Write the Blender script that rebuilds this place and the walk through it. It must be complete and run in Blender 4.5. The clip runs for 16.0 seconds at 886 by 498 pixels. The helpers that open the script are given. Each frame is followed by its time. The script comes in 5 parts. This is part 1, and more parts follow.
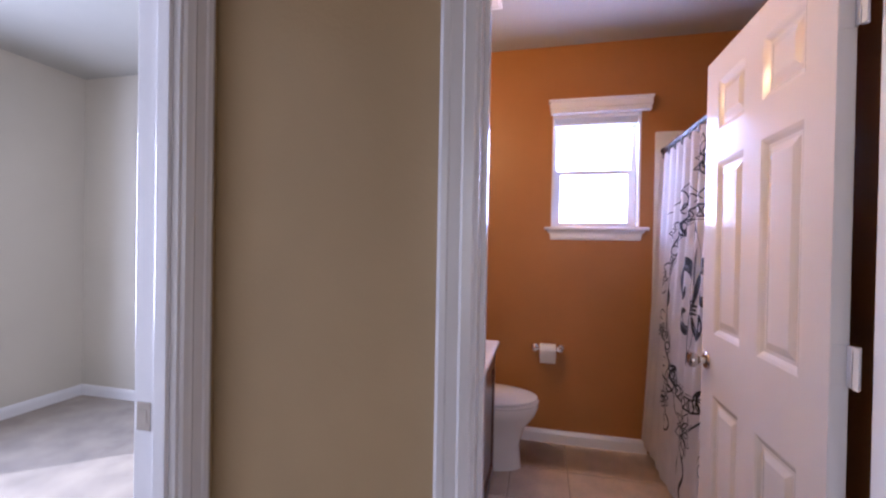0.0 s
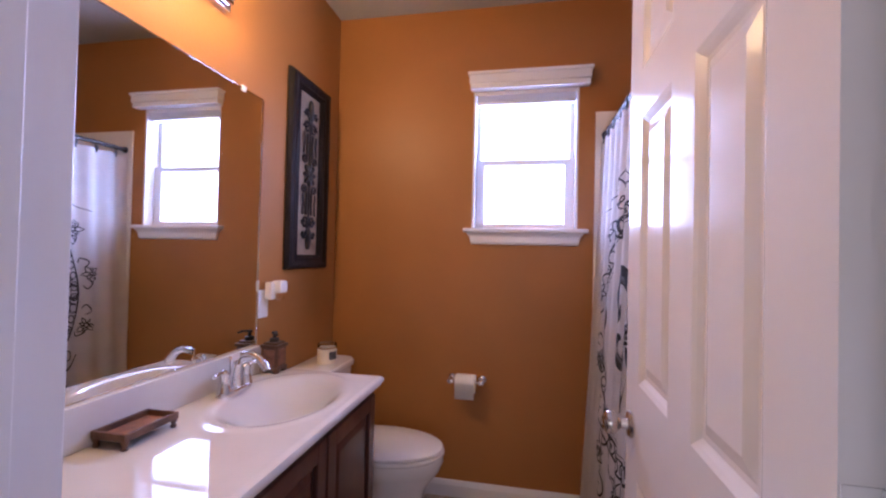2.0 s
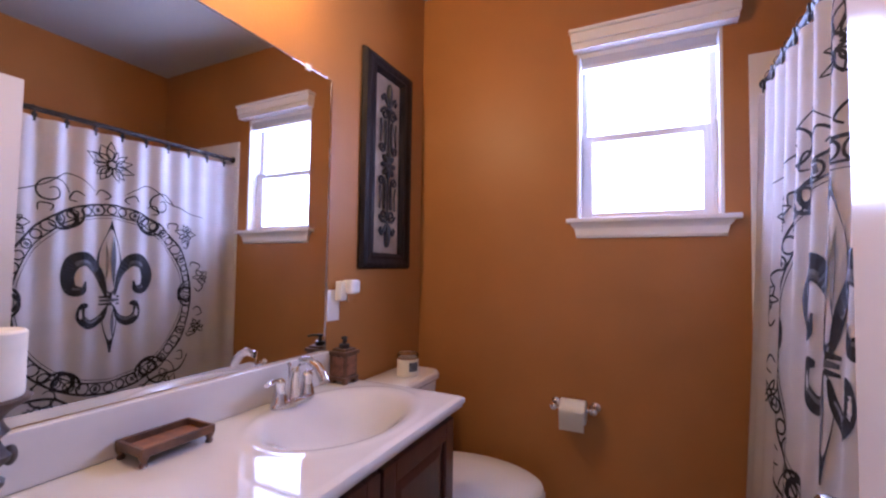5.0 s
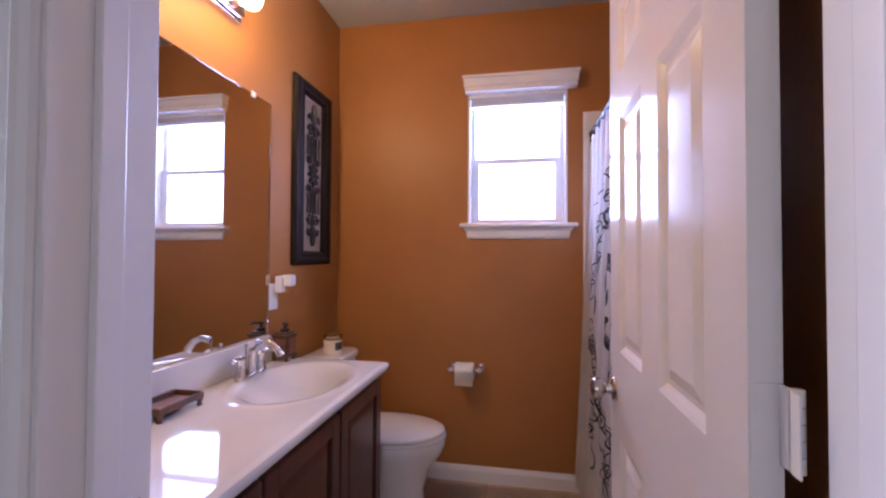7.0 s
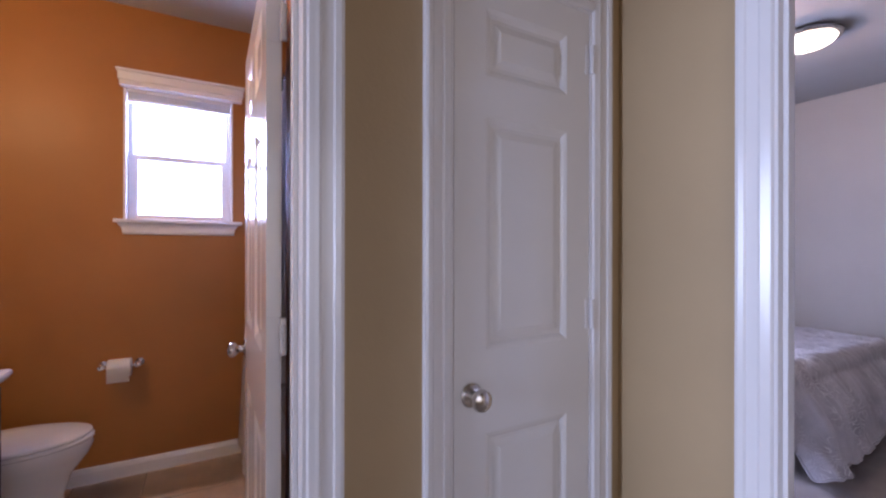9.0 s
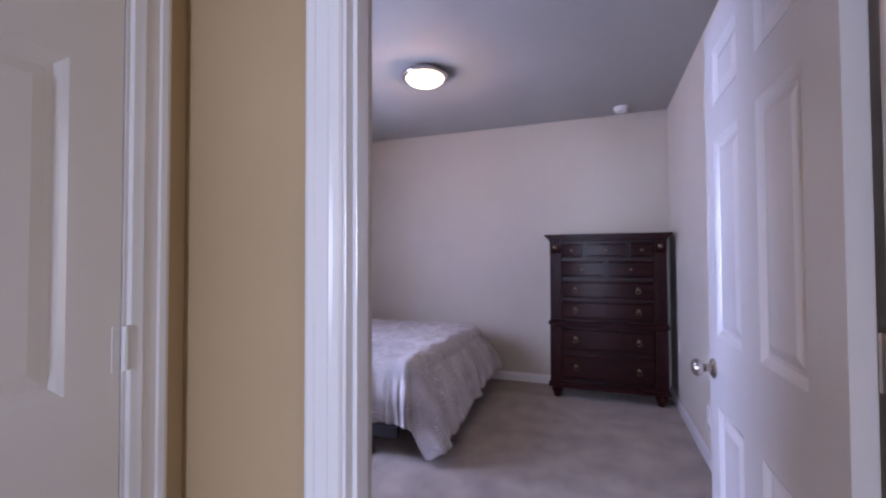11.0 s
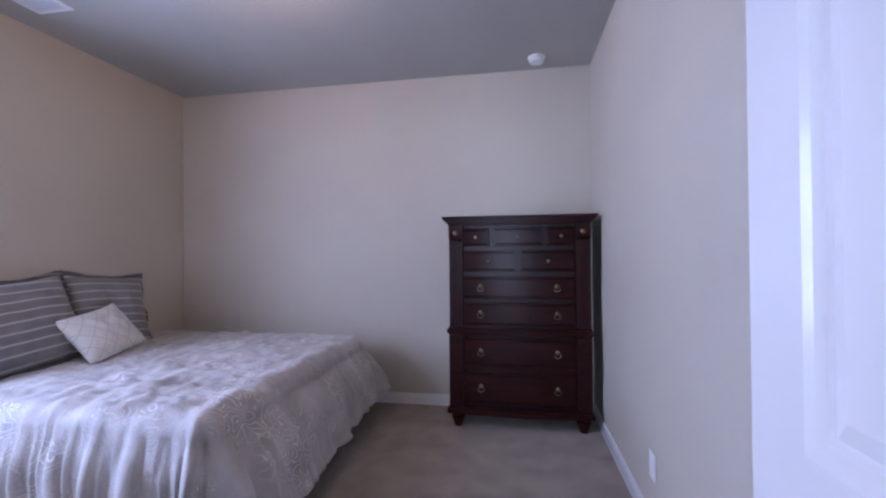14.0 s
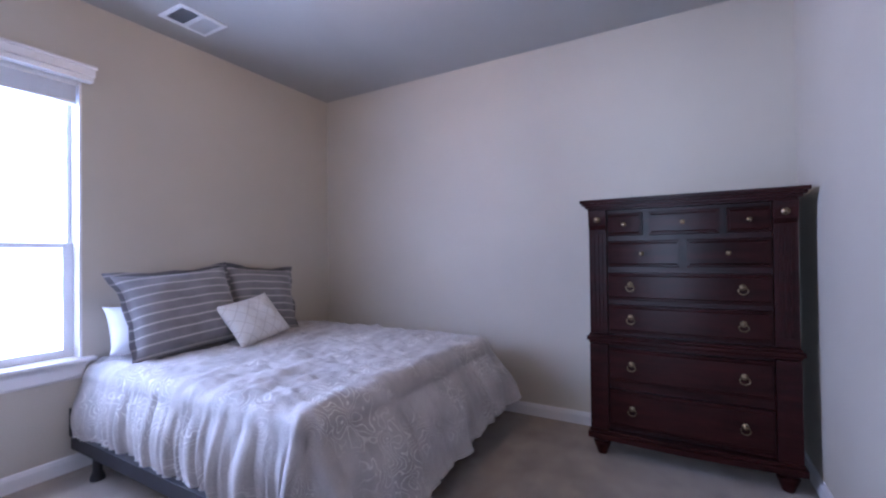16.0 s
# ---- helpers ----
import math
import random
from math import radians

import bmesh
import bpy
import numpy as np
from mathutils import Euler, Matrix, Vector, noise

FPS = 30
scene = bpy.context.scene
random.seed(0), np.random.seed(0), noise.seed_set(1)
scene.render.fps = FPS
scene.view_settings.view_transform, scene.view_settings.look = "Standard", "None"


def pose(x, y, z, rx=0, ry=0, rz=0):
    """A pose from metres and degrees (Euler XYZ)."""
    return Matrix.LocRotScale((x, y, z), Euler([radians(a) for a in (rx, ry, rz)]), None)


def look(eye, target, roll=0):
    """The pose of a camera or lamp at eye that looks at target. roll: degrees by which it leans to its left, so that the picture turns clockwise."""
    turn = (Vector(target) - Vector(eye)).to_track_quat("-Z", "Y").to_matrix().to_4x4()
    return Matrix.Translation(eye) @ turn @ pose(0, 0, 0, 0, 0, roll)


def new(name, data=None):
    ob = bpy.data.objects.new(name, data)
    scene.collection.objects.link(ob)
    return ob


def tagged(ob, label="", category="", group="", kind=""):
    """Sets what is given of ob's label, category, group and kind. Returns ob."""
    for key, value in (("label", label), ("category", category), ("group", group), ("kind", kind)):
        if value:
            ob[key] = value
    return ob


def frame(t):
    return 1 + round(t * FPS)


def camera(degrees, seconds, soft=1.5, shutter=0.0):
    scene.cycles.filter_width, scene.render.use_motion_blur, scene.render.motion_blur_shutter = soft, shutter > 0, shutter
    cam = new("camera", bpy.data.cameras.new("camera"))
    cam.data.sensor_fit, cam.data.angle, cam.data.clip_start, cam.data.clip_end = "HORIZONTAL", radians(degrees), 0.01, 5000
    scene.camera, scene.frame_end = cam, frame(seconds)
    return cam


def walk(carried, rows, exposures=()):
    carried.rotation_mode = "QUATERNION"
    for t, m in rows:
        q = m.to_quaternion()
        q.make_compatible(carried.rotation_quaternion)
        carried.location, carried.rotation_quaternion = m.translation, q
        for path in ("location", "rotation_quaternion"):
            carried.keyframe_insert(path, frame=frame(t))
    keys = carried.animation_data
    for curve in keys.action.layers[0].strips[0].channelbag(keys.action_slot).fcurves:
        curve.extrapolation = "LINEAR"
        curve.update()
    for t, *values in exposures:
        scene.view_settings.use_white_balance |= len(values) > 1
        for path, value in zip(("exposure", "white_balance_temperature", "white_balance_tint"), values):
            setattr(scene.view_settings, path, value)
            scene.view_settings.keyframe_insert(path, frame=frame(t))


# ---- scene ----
cam = camera(93.1, 16.0, soft=2.3)
PATH = [
    (0, (0.216, 0.171, 1.335), (-0.245, 2.117, 1.318), 1.0),
    (0.5, (0.357, 0.290, 1.320), (-0.016, 2.255, 1.322), 0.7),
    (1, (0.457, 0.425, 1.326), (0.133, 2.399, 1.329), 0.8),
    (1.5, (0.516, 0.627, 1.317), (0.202, 2.602, 1.340), 0.9),
    (2, (0.560, 0.827, 1.320), (0.177, 2.790, 1.352), 1.3),
    (2.5, (0.575, 0.975, 1.305), (0.089, 2.914, 1.360), 1.3),
    (3, (0.579, 1.103, 1.299), (-0.046, 3.002, 1.367), 1.1),
    (3.5, (0.565, 1.180, 1.288), (-0.188, 3.031, 1.365), 0.9),
    (4, (0.547, 1.197, 1.281), (-0.302, 3.006, 1.361), 0.9),
    (4.2, (0.536, 1.201, 1.275), (-0.349, 2.993, 1.357), 0.8),
    (6.3, (0.593, 0.939, 1.235), (-0.153, 2.793, 1.305), 1.1),
    (6.5, (0.587, 0.878, 1.252), (-0.072, 2.765, 1.311), 0.6),
    (7, (0.565, 0.706, 1.276), (0.206, 2.673, 1.319), 0.3),
    (7.5, (0.575, 0.538, 1.309), (0.535, 2.538, 1.324), 0.9),
    (8, (0.627, 0.351, 1.306), (0.888, 2.334, 1.317), 0.6),
    (8.5, (0.652, 0.218, 1.310), (1.281, 2.117, 1.306), 0.2),
    (9, (0.698, 0.142, 1.306), (1.671, 1.889, 1.306), 0.1),
    (9.5, (0.766, 0.108, 1.302), (2.044, 1.646, 1.313), 0.5),
    (10, (0.861, 0.118, 1.293), (2.415, 1.377, 1.330), 0.1),
    (10.2, (0.910, 0.127, 1.295), (2.554, 1.265, 1.334), -0.1),
    (12.3, (1.546, 0.174, 1.261), (3.535, 0.379, 1.304), 0.5),
    (12.5, (1.593, 0.167, 1.271), (3.585, 0.339, 1.305), 0.5),
    (13, (1.769, 0.138, 1.265), (3.763, 0.292, 1.289), 0.3),
    (13.5, (2.009, 0.131, 1.249), (3.998, 0.336, 1.274), 0.0),
    (14, (2.208, 0.092, 1.248), (4.178, 0.434, 1.266), -0.5),
    (14.5, (2.386, 0.046, 1.241), (4.313, 0.582, 1.258), -0.6),
    (15, (2.483, 0.045, 1.225), (4.351, 0.760, 1.243), -0.7),
    (15.5, (2.538, 0.070, 1.215), (4.342, 0.933, 1.233), -0.7),
    (16, (2.573, 0.091, 1.200), (4.314, 1.075, 1.222), -0.7),
]
walk(cam, [(t, look(eye, target, roll)) for t, eye, target, roll in PATH],
     [(0.0, 0.12, 5200, 20), (1.5, 0.06, 5120, 20), (7.5, 0.04, 5120, 19), (9.0, -0.1, 5280, 19), (10.0, -0.12, 5480, 20), (13.0, -0.02, 5360, 13), (16.0, 0.10, 5030, 9)])

# ---- world, sun, window light, added hall fill ----
SUN_EL, SUN_TRAVEL = 34.0, (0.78, 0.63)
world = bpy.data.worlds.new("world")
scene.world = world
world.use_nodes = True
wn = world.node_tree.nodes
sky = wn.new("ShaderNodeTexSky")
sky.sky_type, sky.sun_disc = "NISHITA", False
sky.sun_elevation, sky.sun_rotation = radians(SUN_EL), radians(231)
wn["Background"].inputs["Strength"].default_value = 0.12
world.node_tree.links.new(sky.outputs["Color"], wn["Background"].inputs["Color"])

sun_data = bpy.data.lights.new("sun", "SUN")
sun_data.energy, sun_data.angle, sun_data.color = 5.0, radians(0.5), (1.0, 0.95, 0.88)
sun = new("sun", sun_data)
sun.matrix_world = look((0, 0, 6), (SUN_TRAVEL[0], SUN_TRAVEL[1], 6 - math.tan(radians(SUN_EL))))


def window_light(name, place, target, width, height, watts, colour):
    """Area light outside a wall opening: daylight at seen windows, added light at unseen ones."""
    data = bpy.data.lights.new(name, "AREA")
    data.shape, data.size, data.size_y, data.energy, data.color = "RECTANGLE", width, height, watts, colour
    ob = new(name, data)
    ob.matrix_world = look(place, target)
    return ob


DAY = (0.72, 0.73, 1.0)
window_light("bath_window_daylight", (0.548, 3.28, 1.87), (0.548, 2.0, 1.87), 0.66, 0.92, 48, (0.66, 0.69, 1.0))
window_light("bedroom_window_daylight", (3.19, 3.27, 1.42), (3.19, 2.0, 1.40), 1.06, 1.75, 96, (0.66, 0.70, 1.0))
# Unseen source, set opposite the west doorway to brighten that room and the hall.
window_light("unseen_west_room_daylight", (-3.76, 0.66, 1.4), (-2.0, 0.66, 1.4), 1.12, 1.7, 235, (0.82, 0.86, 1.0))
# Added warm fill that brightens the hall; no window is known there.
window_light("added_hall_fill", (0.75, -1.66, 1.45), (0.75, 0.0, 1.45), 1.3, 1.4, 11, (1.0, 0.84, 0.70))


def bulb_light(name, place, watts, radius, colour):
    data = bpy.data.lights.new(name, "POINT")
    data.energy, data.shadow_soft_size, data.color = watts, radius, colour
    ob = new(name, data)
    ob.location = place
    return ob


# ---- materials ----
def mat(name, colour, rough=0.5, metal=0.0, vary=0.06, scale=3.0, grain=0.0, grain_scale=120.0, bump=0.0, bump_scale=200.0, coat=0.0, emit=None, power=0.0, stretch=None, sheen=0.0):
    """Procedural surface: slow colour drift, fine grain and relief."""
    m = bpy.data.materials.new(name)
    m.use_nodes = True
    nt = m.node_tree
    b = nt.nodes["Principled BSDF"]
    b.inputs["Roughness"].default_value, b.inputs["Metallic"].default_value = rough, metal
    b.inputs["Coat Weight"].default_value = coat
    b.inputs["Sheen Weight"].default_value = sheen
    co = nt.nodes.new("ShaderNodeTexCoord")
    src = co.outputs["Object"]
    if stretch:
        mp = nt.nodes.new("ShaderNodeMapping")
        mp.inputs["Scale"].default_value = stretch
        nt.links.new(src, mp.inputs["Vector"])
        src = mp.outputs["Vector"]
    n1 = nt.nodes.new("ShaderNodeTexNoise")
    n1.inputs["Scale"].default_value, n1.inputs["Detail"].default_value = scale, 4
    nt.links.new(src, n1.inputs["Vector"])
    n2 = nt.nodes.new("ShaderNodeTexNoise")
    n2.inputs["Scale"].default_value, n2.inputs["Detail"].default_value = grain_scale, 3
    nt.links.new(src, n2.inputs["Vector"])
    fac = nt.nodes.new("ShaderNodeMath")
    fac.operation = "MULTIPLY_ADD"
    nt.links.new(n2.outputs["Fac"], fac.inputs[0])
    fac.inputs[1].default_value = grain
    nt.links.new(n1.outputs["Fac"], fac.inputs[2])
    ramp = nt.nodes.new("ShaderNodeValToRGB")
    lo, hi = [max(0.0, c * (1 - vary * 1.6)) for c in colour], [min(1.0, c * (1 + vary * 1.6)) for c in colour]
    ramp.color_ramp.elements[0].position, ramp.color_ramp.elements[1].position = 0.3 + grain * 0.3, 0.7 + grain * 0.7
    ramp.color_ramp.elements[0].color, ramp.color_ramp.elements[1].color = (*lo, 1), (*hi, 1)
    nt.links.new(fac.outputs[0], ramp.inputs["Fac"])
    nt.links.new(ramp.outputs["Color"], b.inputs["Base Color"])
    if bump:
        n3 = nt.nodes.new("ShaderNodeTexNoise")
        n3.inputs["Scale"].default_value, n3.inputs["Detail"].default_value = bump_scale, 2
        nt.links.new(src, n3.inputs["Vector"])
        bp = nt.nodes.new("ShaderNodeBump")
        bp.inputs["Strength"].default_value, bp.inputs["Distance"].default_value = bump, 0.004
        nt.links.new(n3.outputs["Fac"], bp.inputs["Height"])
        nt.links.new(bp.outputs["Normal"], b.inputs["Normal"])
    if emit:
        b.inputs["Emission Color"].default_value, b.inputs["Emission Strength"].default_value = (*emit, 1), power
    return m


BROWN = mat("brown_wall_paint", (0.35, 0.150, 0.036), 0.42, vary=0.05, scale=1.6, bump=0.16, bump_scale=95)
BROWN.node_tree.nodes["Principled BSDF"].inputs["Specular IOR Level"].default_value = 0.28
TAN = mat("tan_wall_paint", (0.42, 0.307, 0.165), 0.6, vary=0.05, scale=1.4, bump=0.14, bump_scale=95)
GREIGE = mat("greige_wall_paint", (0.52, 0.475, 0.395), 0.65, vary=0.03, scale=1.2, bump=0.14, bump_scale=95)
# Darker than off-white: the ceiling's weak bounce light is put into this colour.
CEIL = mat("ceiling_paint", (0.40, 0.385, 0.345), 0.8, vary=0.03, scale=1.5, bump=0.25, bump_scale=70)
TRIM = mat("white_gloss_trim", (0.74, 0.72, 0.72), 0.22, vary=0.02, scale=2.0, bump=0.02, bump_scale=40)
DOORPAINT = mat("white_door_paint", (0.76, 0.74, 0.73), 0.15, vary=0.02, scale=2.0, bump=0.03, bump_scale=30)
CARPET = mat("carpet_pile", (0.30, 0.245, 0.195), 0.95, vary=0.2, scale=5.0, grain=0.55, grain_scale=260, bump=0.9, bump_scale=420, sheen=0.25)
TILE = mat("floor_tile", (0.56, 0.43, 0.32), 0.35, vary=0.11, scale=7.0, grain=0.2, grain_scale=60, bump=0.05, bump_scale=30)
GROUT = mat("grout", (0.33, 0.26, 0.20), 0.9, vary=0.1, scale=20, bump=0.2, bump_scale=200)
MARBLE = mat("cultured_marble", (0.62, 0.585, 0.55), 0.04, vary=0.03, scale=5.0, coat=0.4)
CHERRY = mat("cherry_wood", (0.055, 0.016, 0.010), 0.3, vary=0.3, scale=3.0, grain=0.4, grain_scale=26, stretch=(9, 9, 1), bump=0.03, bump_scale=60, coat=0.25)
MAHOGANY = mat("mahogany", (0.021, 0.0048, 0.0046), 0.30, vary=0.35, scale=3.0, grain=0.4, grain_scale=24, stretch=(9, 1, 9), bump=0.03, bump_scale=60)
MAHOGANY.node_tree.nodes["Principled BSDF"].inputs["Specular IOR Level"].default_value = 0.13
CHROME = mat("chrome", (0.80, 0.80, 0.82), 0.06, 1.0, vary=0.01)
NICKEL = mat("brushed_nickel", (0.56, 0.52, 0.48), 0.24, 1.0, vary=0.05, scale=30)
BRASS = mat("antique_brass", (0.24, 0.18, 0.11), 0.38, 1.0, vary=0.25, scale=60)
PORCELAIN = mat("porcelain", (0.78, 0.76, 0.73), 0.08, vary=0.02, coat=0.5)
SEATPLASTIC = mat("seat_plastic", (0.76, 0.74, 0.71), 0.2, vary=0.02)
PLASTIC = mat("white_plastic", (0.78, 0.77, 0.75), 0.35, vary=0.02)
PVC = mat("window_vinyl", (0.74, 0.74, 0.76), 0.35, vary=0.02)
BLINDMAT = mat("blind_slat", (0.76, 0.76, 0.77), 0.4, vary=0.03)
CURTAIN = mat("curtain_fabric", (0.79, 0.76, 0.76), 0.75, vary=0.03, scale=8, bump=0.12, bump_scale=600)
INK = mat("printed_ink", (0.012, 0.012, 0.016), 0.8, vary=0.5, scale=18, grain=0.5, grain_scale=70)
INKPALE = mat("pale_printed_ink", (0.15, 0.15, 0.17), 0.8, vary=0.4, scale=20, grain=0.4, grain_scale=60)
INKGREY = mat("grey_printed_ink", (0.09, 0.09, 0.10), 0.8, vary=0.5, scale=14, grain=0.4, grain_scale=60)
BLACKIRON = mat("dark_iron", (0.028, 0.024, 0.022), 0.5, 0.3, vary=0.4, scale=25, bump=0.2, bump_scale=80)
FRAMEBLACK = mat("black_stained_wood", (0.018, 0.014, 0.014), 0.5, vary=0.4, scale=6, grain=0.4, grain_scale=30, stretch=(8, 8, 1))
FRAMEBLACK.node_tree.nodes["Principled BSDF"].inputs["Specular IOR Level"].default_value = 0.1
BURLAP = mat("burlap", (0.34, 0.26, 0.18), 0.9, vary=0.25, scale=8, grain=0.5, grain_scale=180, bump=0.4, bump_scale=350)
WAX = mat("ivory_wax", (0.78, 0.72, 0.60), 0.45, vary=0.06, scale=14)
RESIN = mat("brown_resin", (0.105, 0.050, 0.024), 0.4, vary=0.4, scale=14, grain=0.4, grain_scale=60, bump=0.15, bump_scale=70)
RESINRED = mat("red_brown_resin", (0.20, 0.085, 0.045), 0.35, vary=0.4, scale=22, grain=0.4, grain_scale=60)
STICK = mat("bronze_candlestick", (0.045, 0.028, 0.022), 0.42, vary=0.5, scale=18, bump=0.3, bump_scale=45)
PAPER = mat("tissue_paper", (0.78, 0.76, 0.74), 0.9, vary=0.03, bump=0.15, bump_scale=180)
DARK = mat("dark_bed_steel", (0.02, 0.02, 0.024), 0.5, vary=0.2)
BOXSPRING = mat("box_spring_cloth", (0.03, 0.03, 0.036), 0.85, vary=0.2, bump=0.2, bump_scale=300)
WHITECLOTH = mat("white_cotton", (0.74, 0.74, 0.77), 0.85, vary=0.04, scale=8, bump=0.15, bump_scale=300)
FROST = mat("lit_frosted_glass", (0.9, 0.86, 0.8), 0.4, vary=0.01, emit=(1.0, 0.80, 0.55), power=5.0)
BULBGLASS = mat("lit_globe_bulb", (0.95, 0.9, 0.8), 0.3, vary=0.01, emit=(1.0, 0.66, 0.30), power=9.0)
SEAM = mat("painted_seam_shadow", (0.34, 0.34, 0.35), 0.6, vary=0.05)
# Black of the wick; behind vent slats it paints the duct's shade.
SLOT = mat("duct_shade_and_wick", (0.03, 0.03, 0.03), 0.8, vary=0.1)


def mirror_mat():
    m = mat("mirror_silver", (0.78, 0.79, 0.80), 0.015, 1.0, vary=0.0)
    return m


MIRROR = mirror_mat()


def glass_mat():
    m = bpy.data.materials.new("clear_glass")
    m.use_nodes = True
    b = m.node_tree.nodes["Principled BSDF"]
    b.inputs["Base Color"].default_value = (1, 1, 1, 1)
    b.inputs["Roughness"].default_value, b.inputs["Transmission Weight"].default_value, b.inputs["IOR"].default_value = 0.0, 1.0, 1.45
    return m


GLASS = glass_mat()


def comforter_mat():
    """Grey woven cloth with pale paisley scrolls."""
    m = mat("paisley_comforter", (0.43, 0.40, 0.385), 0.62, vary=0.16, scale=7, grain=0.4, grain_scale=220, bump=0.55, bump_scale=60, sheen=0.25)
    nt = m.node_tree
    b = nt.nodes["Principled BSDF"]
    base = b.inputs["Base Color"].links[0].from_socket
    co = nt.nodes.new("ShaderNodeUVMap")
    co.uv_map = "cloth"
    warp = nt.nodes.new("ShaderNodeTexNoise")
    warp.inputs["Scale"].default_value, warp.inputs["Detail"].default_value = 7.0, 1.5
    nt.links.new(co.outputs["UV"], warp.inputs["Vector"])
    mix = nt.nodes.new("ShaderNodeVectorMath")
    mix.operation = "MULTIPLY_ADD"
    mix.inputs[1].default_value = (0.22, 0.22, 0.22)
    nt.links.new(warp.outputs["Color"], mix.inputs[0])
    nt.links.new(co.outputs["UV"], mix.inputs[2])
    vor = nt.nodes.new("ShaderNodeTexVoronoi")
    vor.inputs["Scale"].default_value = 7.5
    nt.links.new(mix.outputs["Vector"], vor.inputs["Vector"])
    rings = nt.nodes.new("ShaderNodeMath")
    rings.operation = "SINE"
    mul = nt.nodes.new("ShaderNodeMath")
    mul.operation = "MULTIPLY"
    mul.inputs[1].default_value = 42.0
    nt.links.new(vor.outputs["Distance"], mul.inputs[0])
    nt.links.new(mul.outputs[0], rings.inputs[0])
    ramp = nt.nodes.new("ShaderNodeValToRGB")
    ramp.color_ramp.elements[0].position, ramp.color_ramp.elements[1].position = 0.72, 1.0
    nt.links.new(rings.outputs[0], ramp.inputs["Fac"])
    patch = nt.nodes.new("ShaderNodeTexNoise")
    patch.inputs["Scale"].default_value = 2.6
    nt.links.new(co.outputs["UV"], patch.inputs["Vector"])
    pr = nt.nodes.new("ShaderNodeValToRGB")
    pr.color_ramp.elements[0].position, pr.color_ramp.elements[1].position = 0.46, 0.60
    nt.links.new(patch.outputs["Fac"], pr.inputs["Fac"])
    both = nt.nodes.new("ShaderNodeMath")
    both.operation = "MULTIPLY"
    nt.links.new(ramp.outputs["Color"], both.inputs[0])
    nt.links.new(pr.outputs["Color"], both.inputs[1])
    soft = nt.nodes.new("ShaderNodeMath")
    soft.operation = "MULTIPLY"
    soft.inputs[1].default_value = 0.95
    nt.links.new(both.outputs[0], soft.inputs[0])
    out = nt.nodes.new("ShaderNodeMix")
    out.data_type = "RGBA"
    nt.links.new(soft.outputs[0], out.inputs[0])
    nt.links.new(base, out.inputs[6])
    out.inputs[7].default_value = (0.78, 0.75, 0.70, 1)
    nt.links.new(out.outputs[2], b.inputs["Base Color"])
    return m


COMFORTER = comforter_mat()


def stripe_mat():
    """Slate cloth with fine pale stripes across the sham."""
    m = mat("striped_sham", (0.19, 0.18, 0.19), 0.6, vary=0.12, scale=9, bump=0.2, bump_scale=300, sheen=0.3)
    nt = m.node_tree
    b = nt.nodes["Principled BSDF"]
    base = b.inputs["Base Color"].links[0].from_socket
    co = nt.nodes.new("ShaderNodeTexCoord")
    sep = nt.nodes.new("ShaderNodeSeparateXYZ")
    nt.links.new(co.outputs["Object"], sep.inputs[0])
    mul = nt.nodes.new("ShaderNodeMath")
    mul.operation = "MULTIPLY"
    mul.inputs[1].default_value = 2 * math.pi / 0.058
    nt.links.new(sep.outputs["Z"], mul.inputs[0])
    s = nt.nodes.new("ShaderNodeMath")
    s.operation = "SINE"
    nt.links.new(mul.outputs[0], s.inputs[0])
    ramp = nt.nodes.new("ShaderNodeValToRGB")
    ramp.color_ramp.elements[0].position, ramp.color_ramp.elements[1].position = 0.80, 0.90
    nt.links.new(s.outputs[0], ramp.inputs["Fac"])
    out = nt.nodes.new("ShaderNodeMix")
    out.data_type = "RGBA"
    nt.links.new(ramp.outputs["Color"], out.inputs[0])
    nt.links.new(base, out.inputs[6])
    out.inputs[7].default_value = (0.46, 0.43, 0.41, 1)
    nt.links.new(out.outputs[2], b.inputs["Base Color"])
    return m


SHAM = stripe_mat()


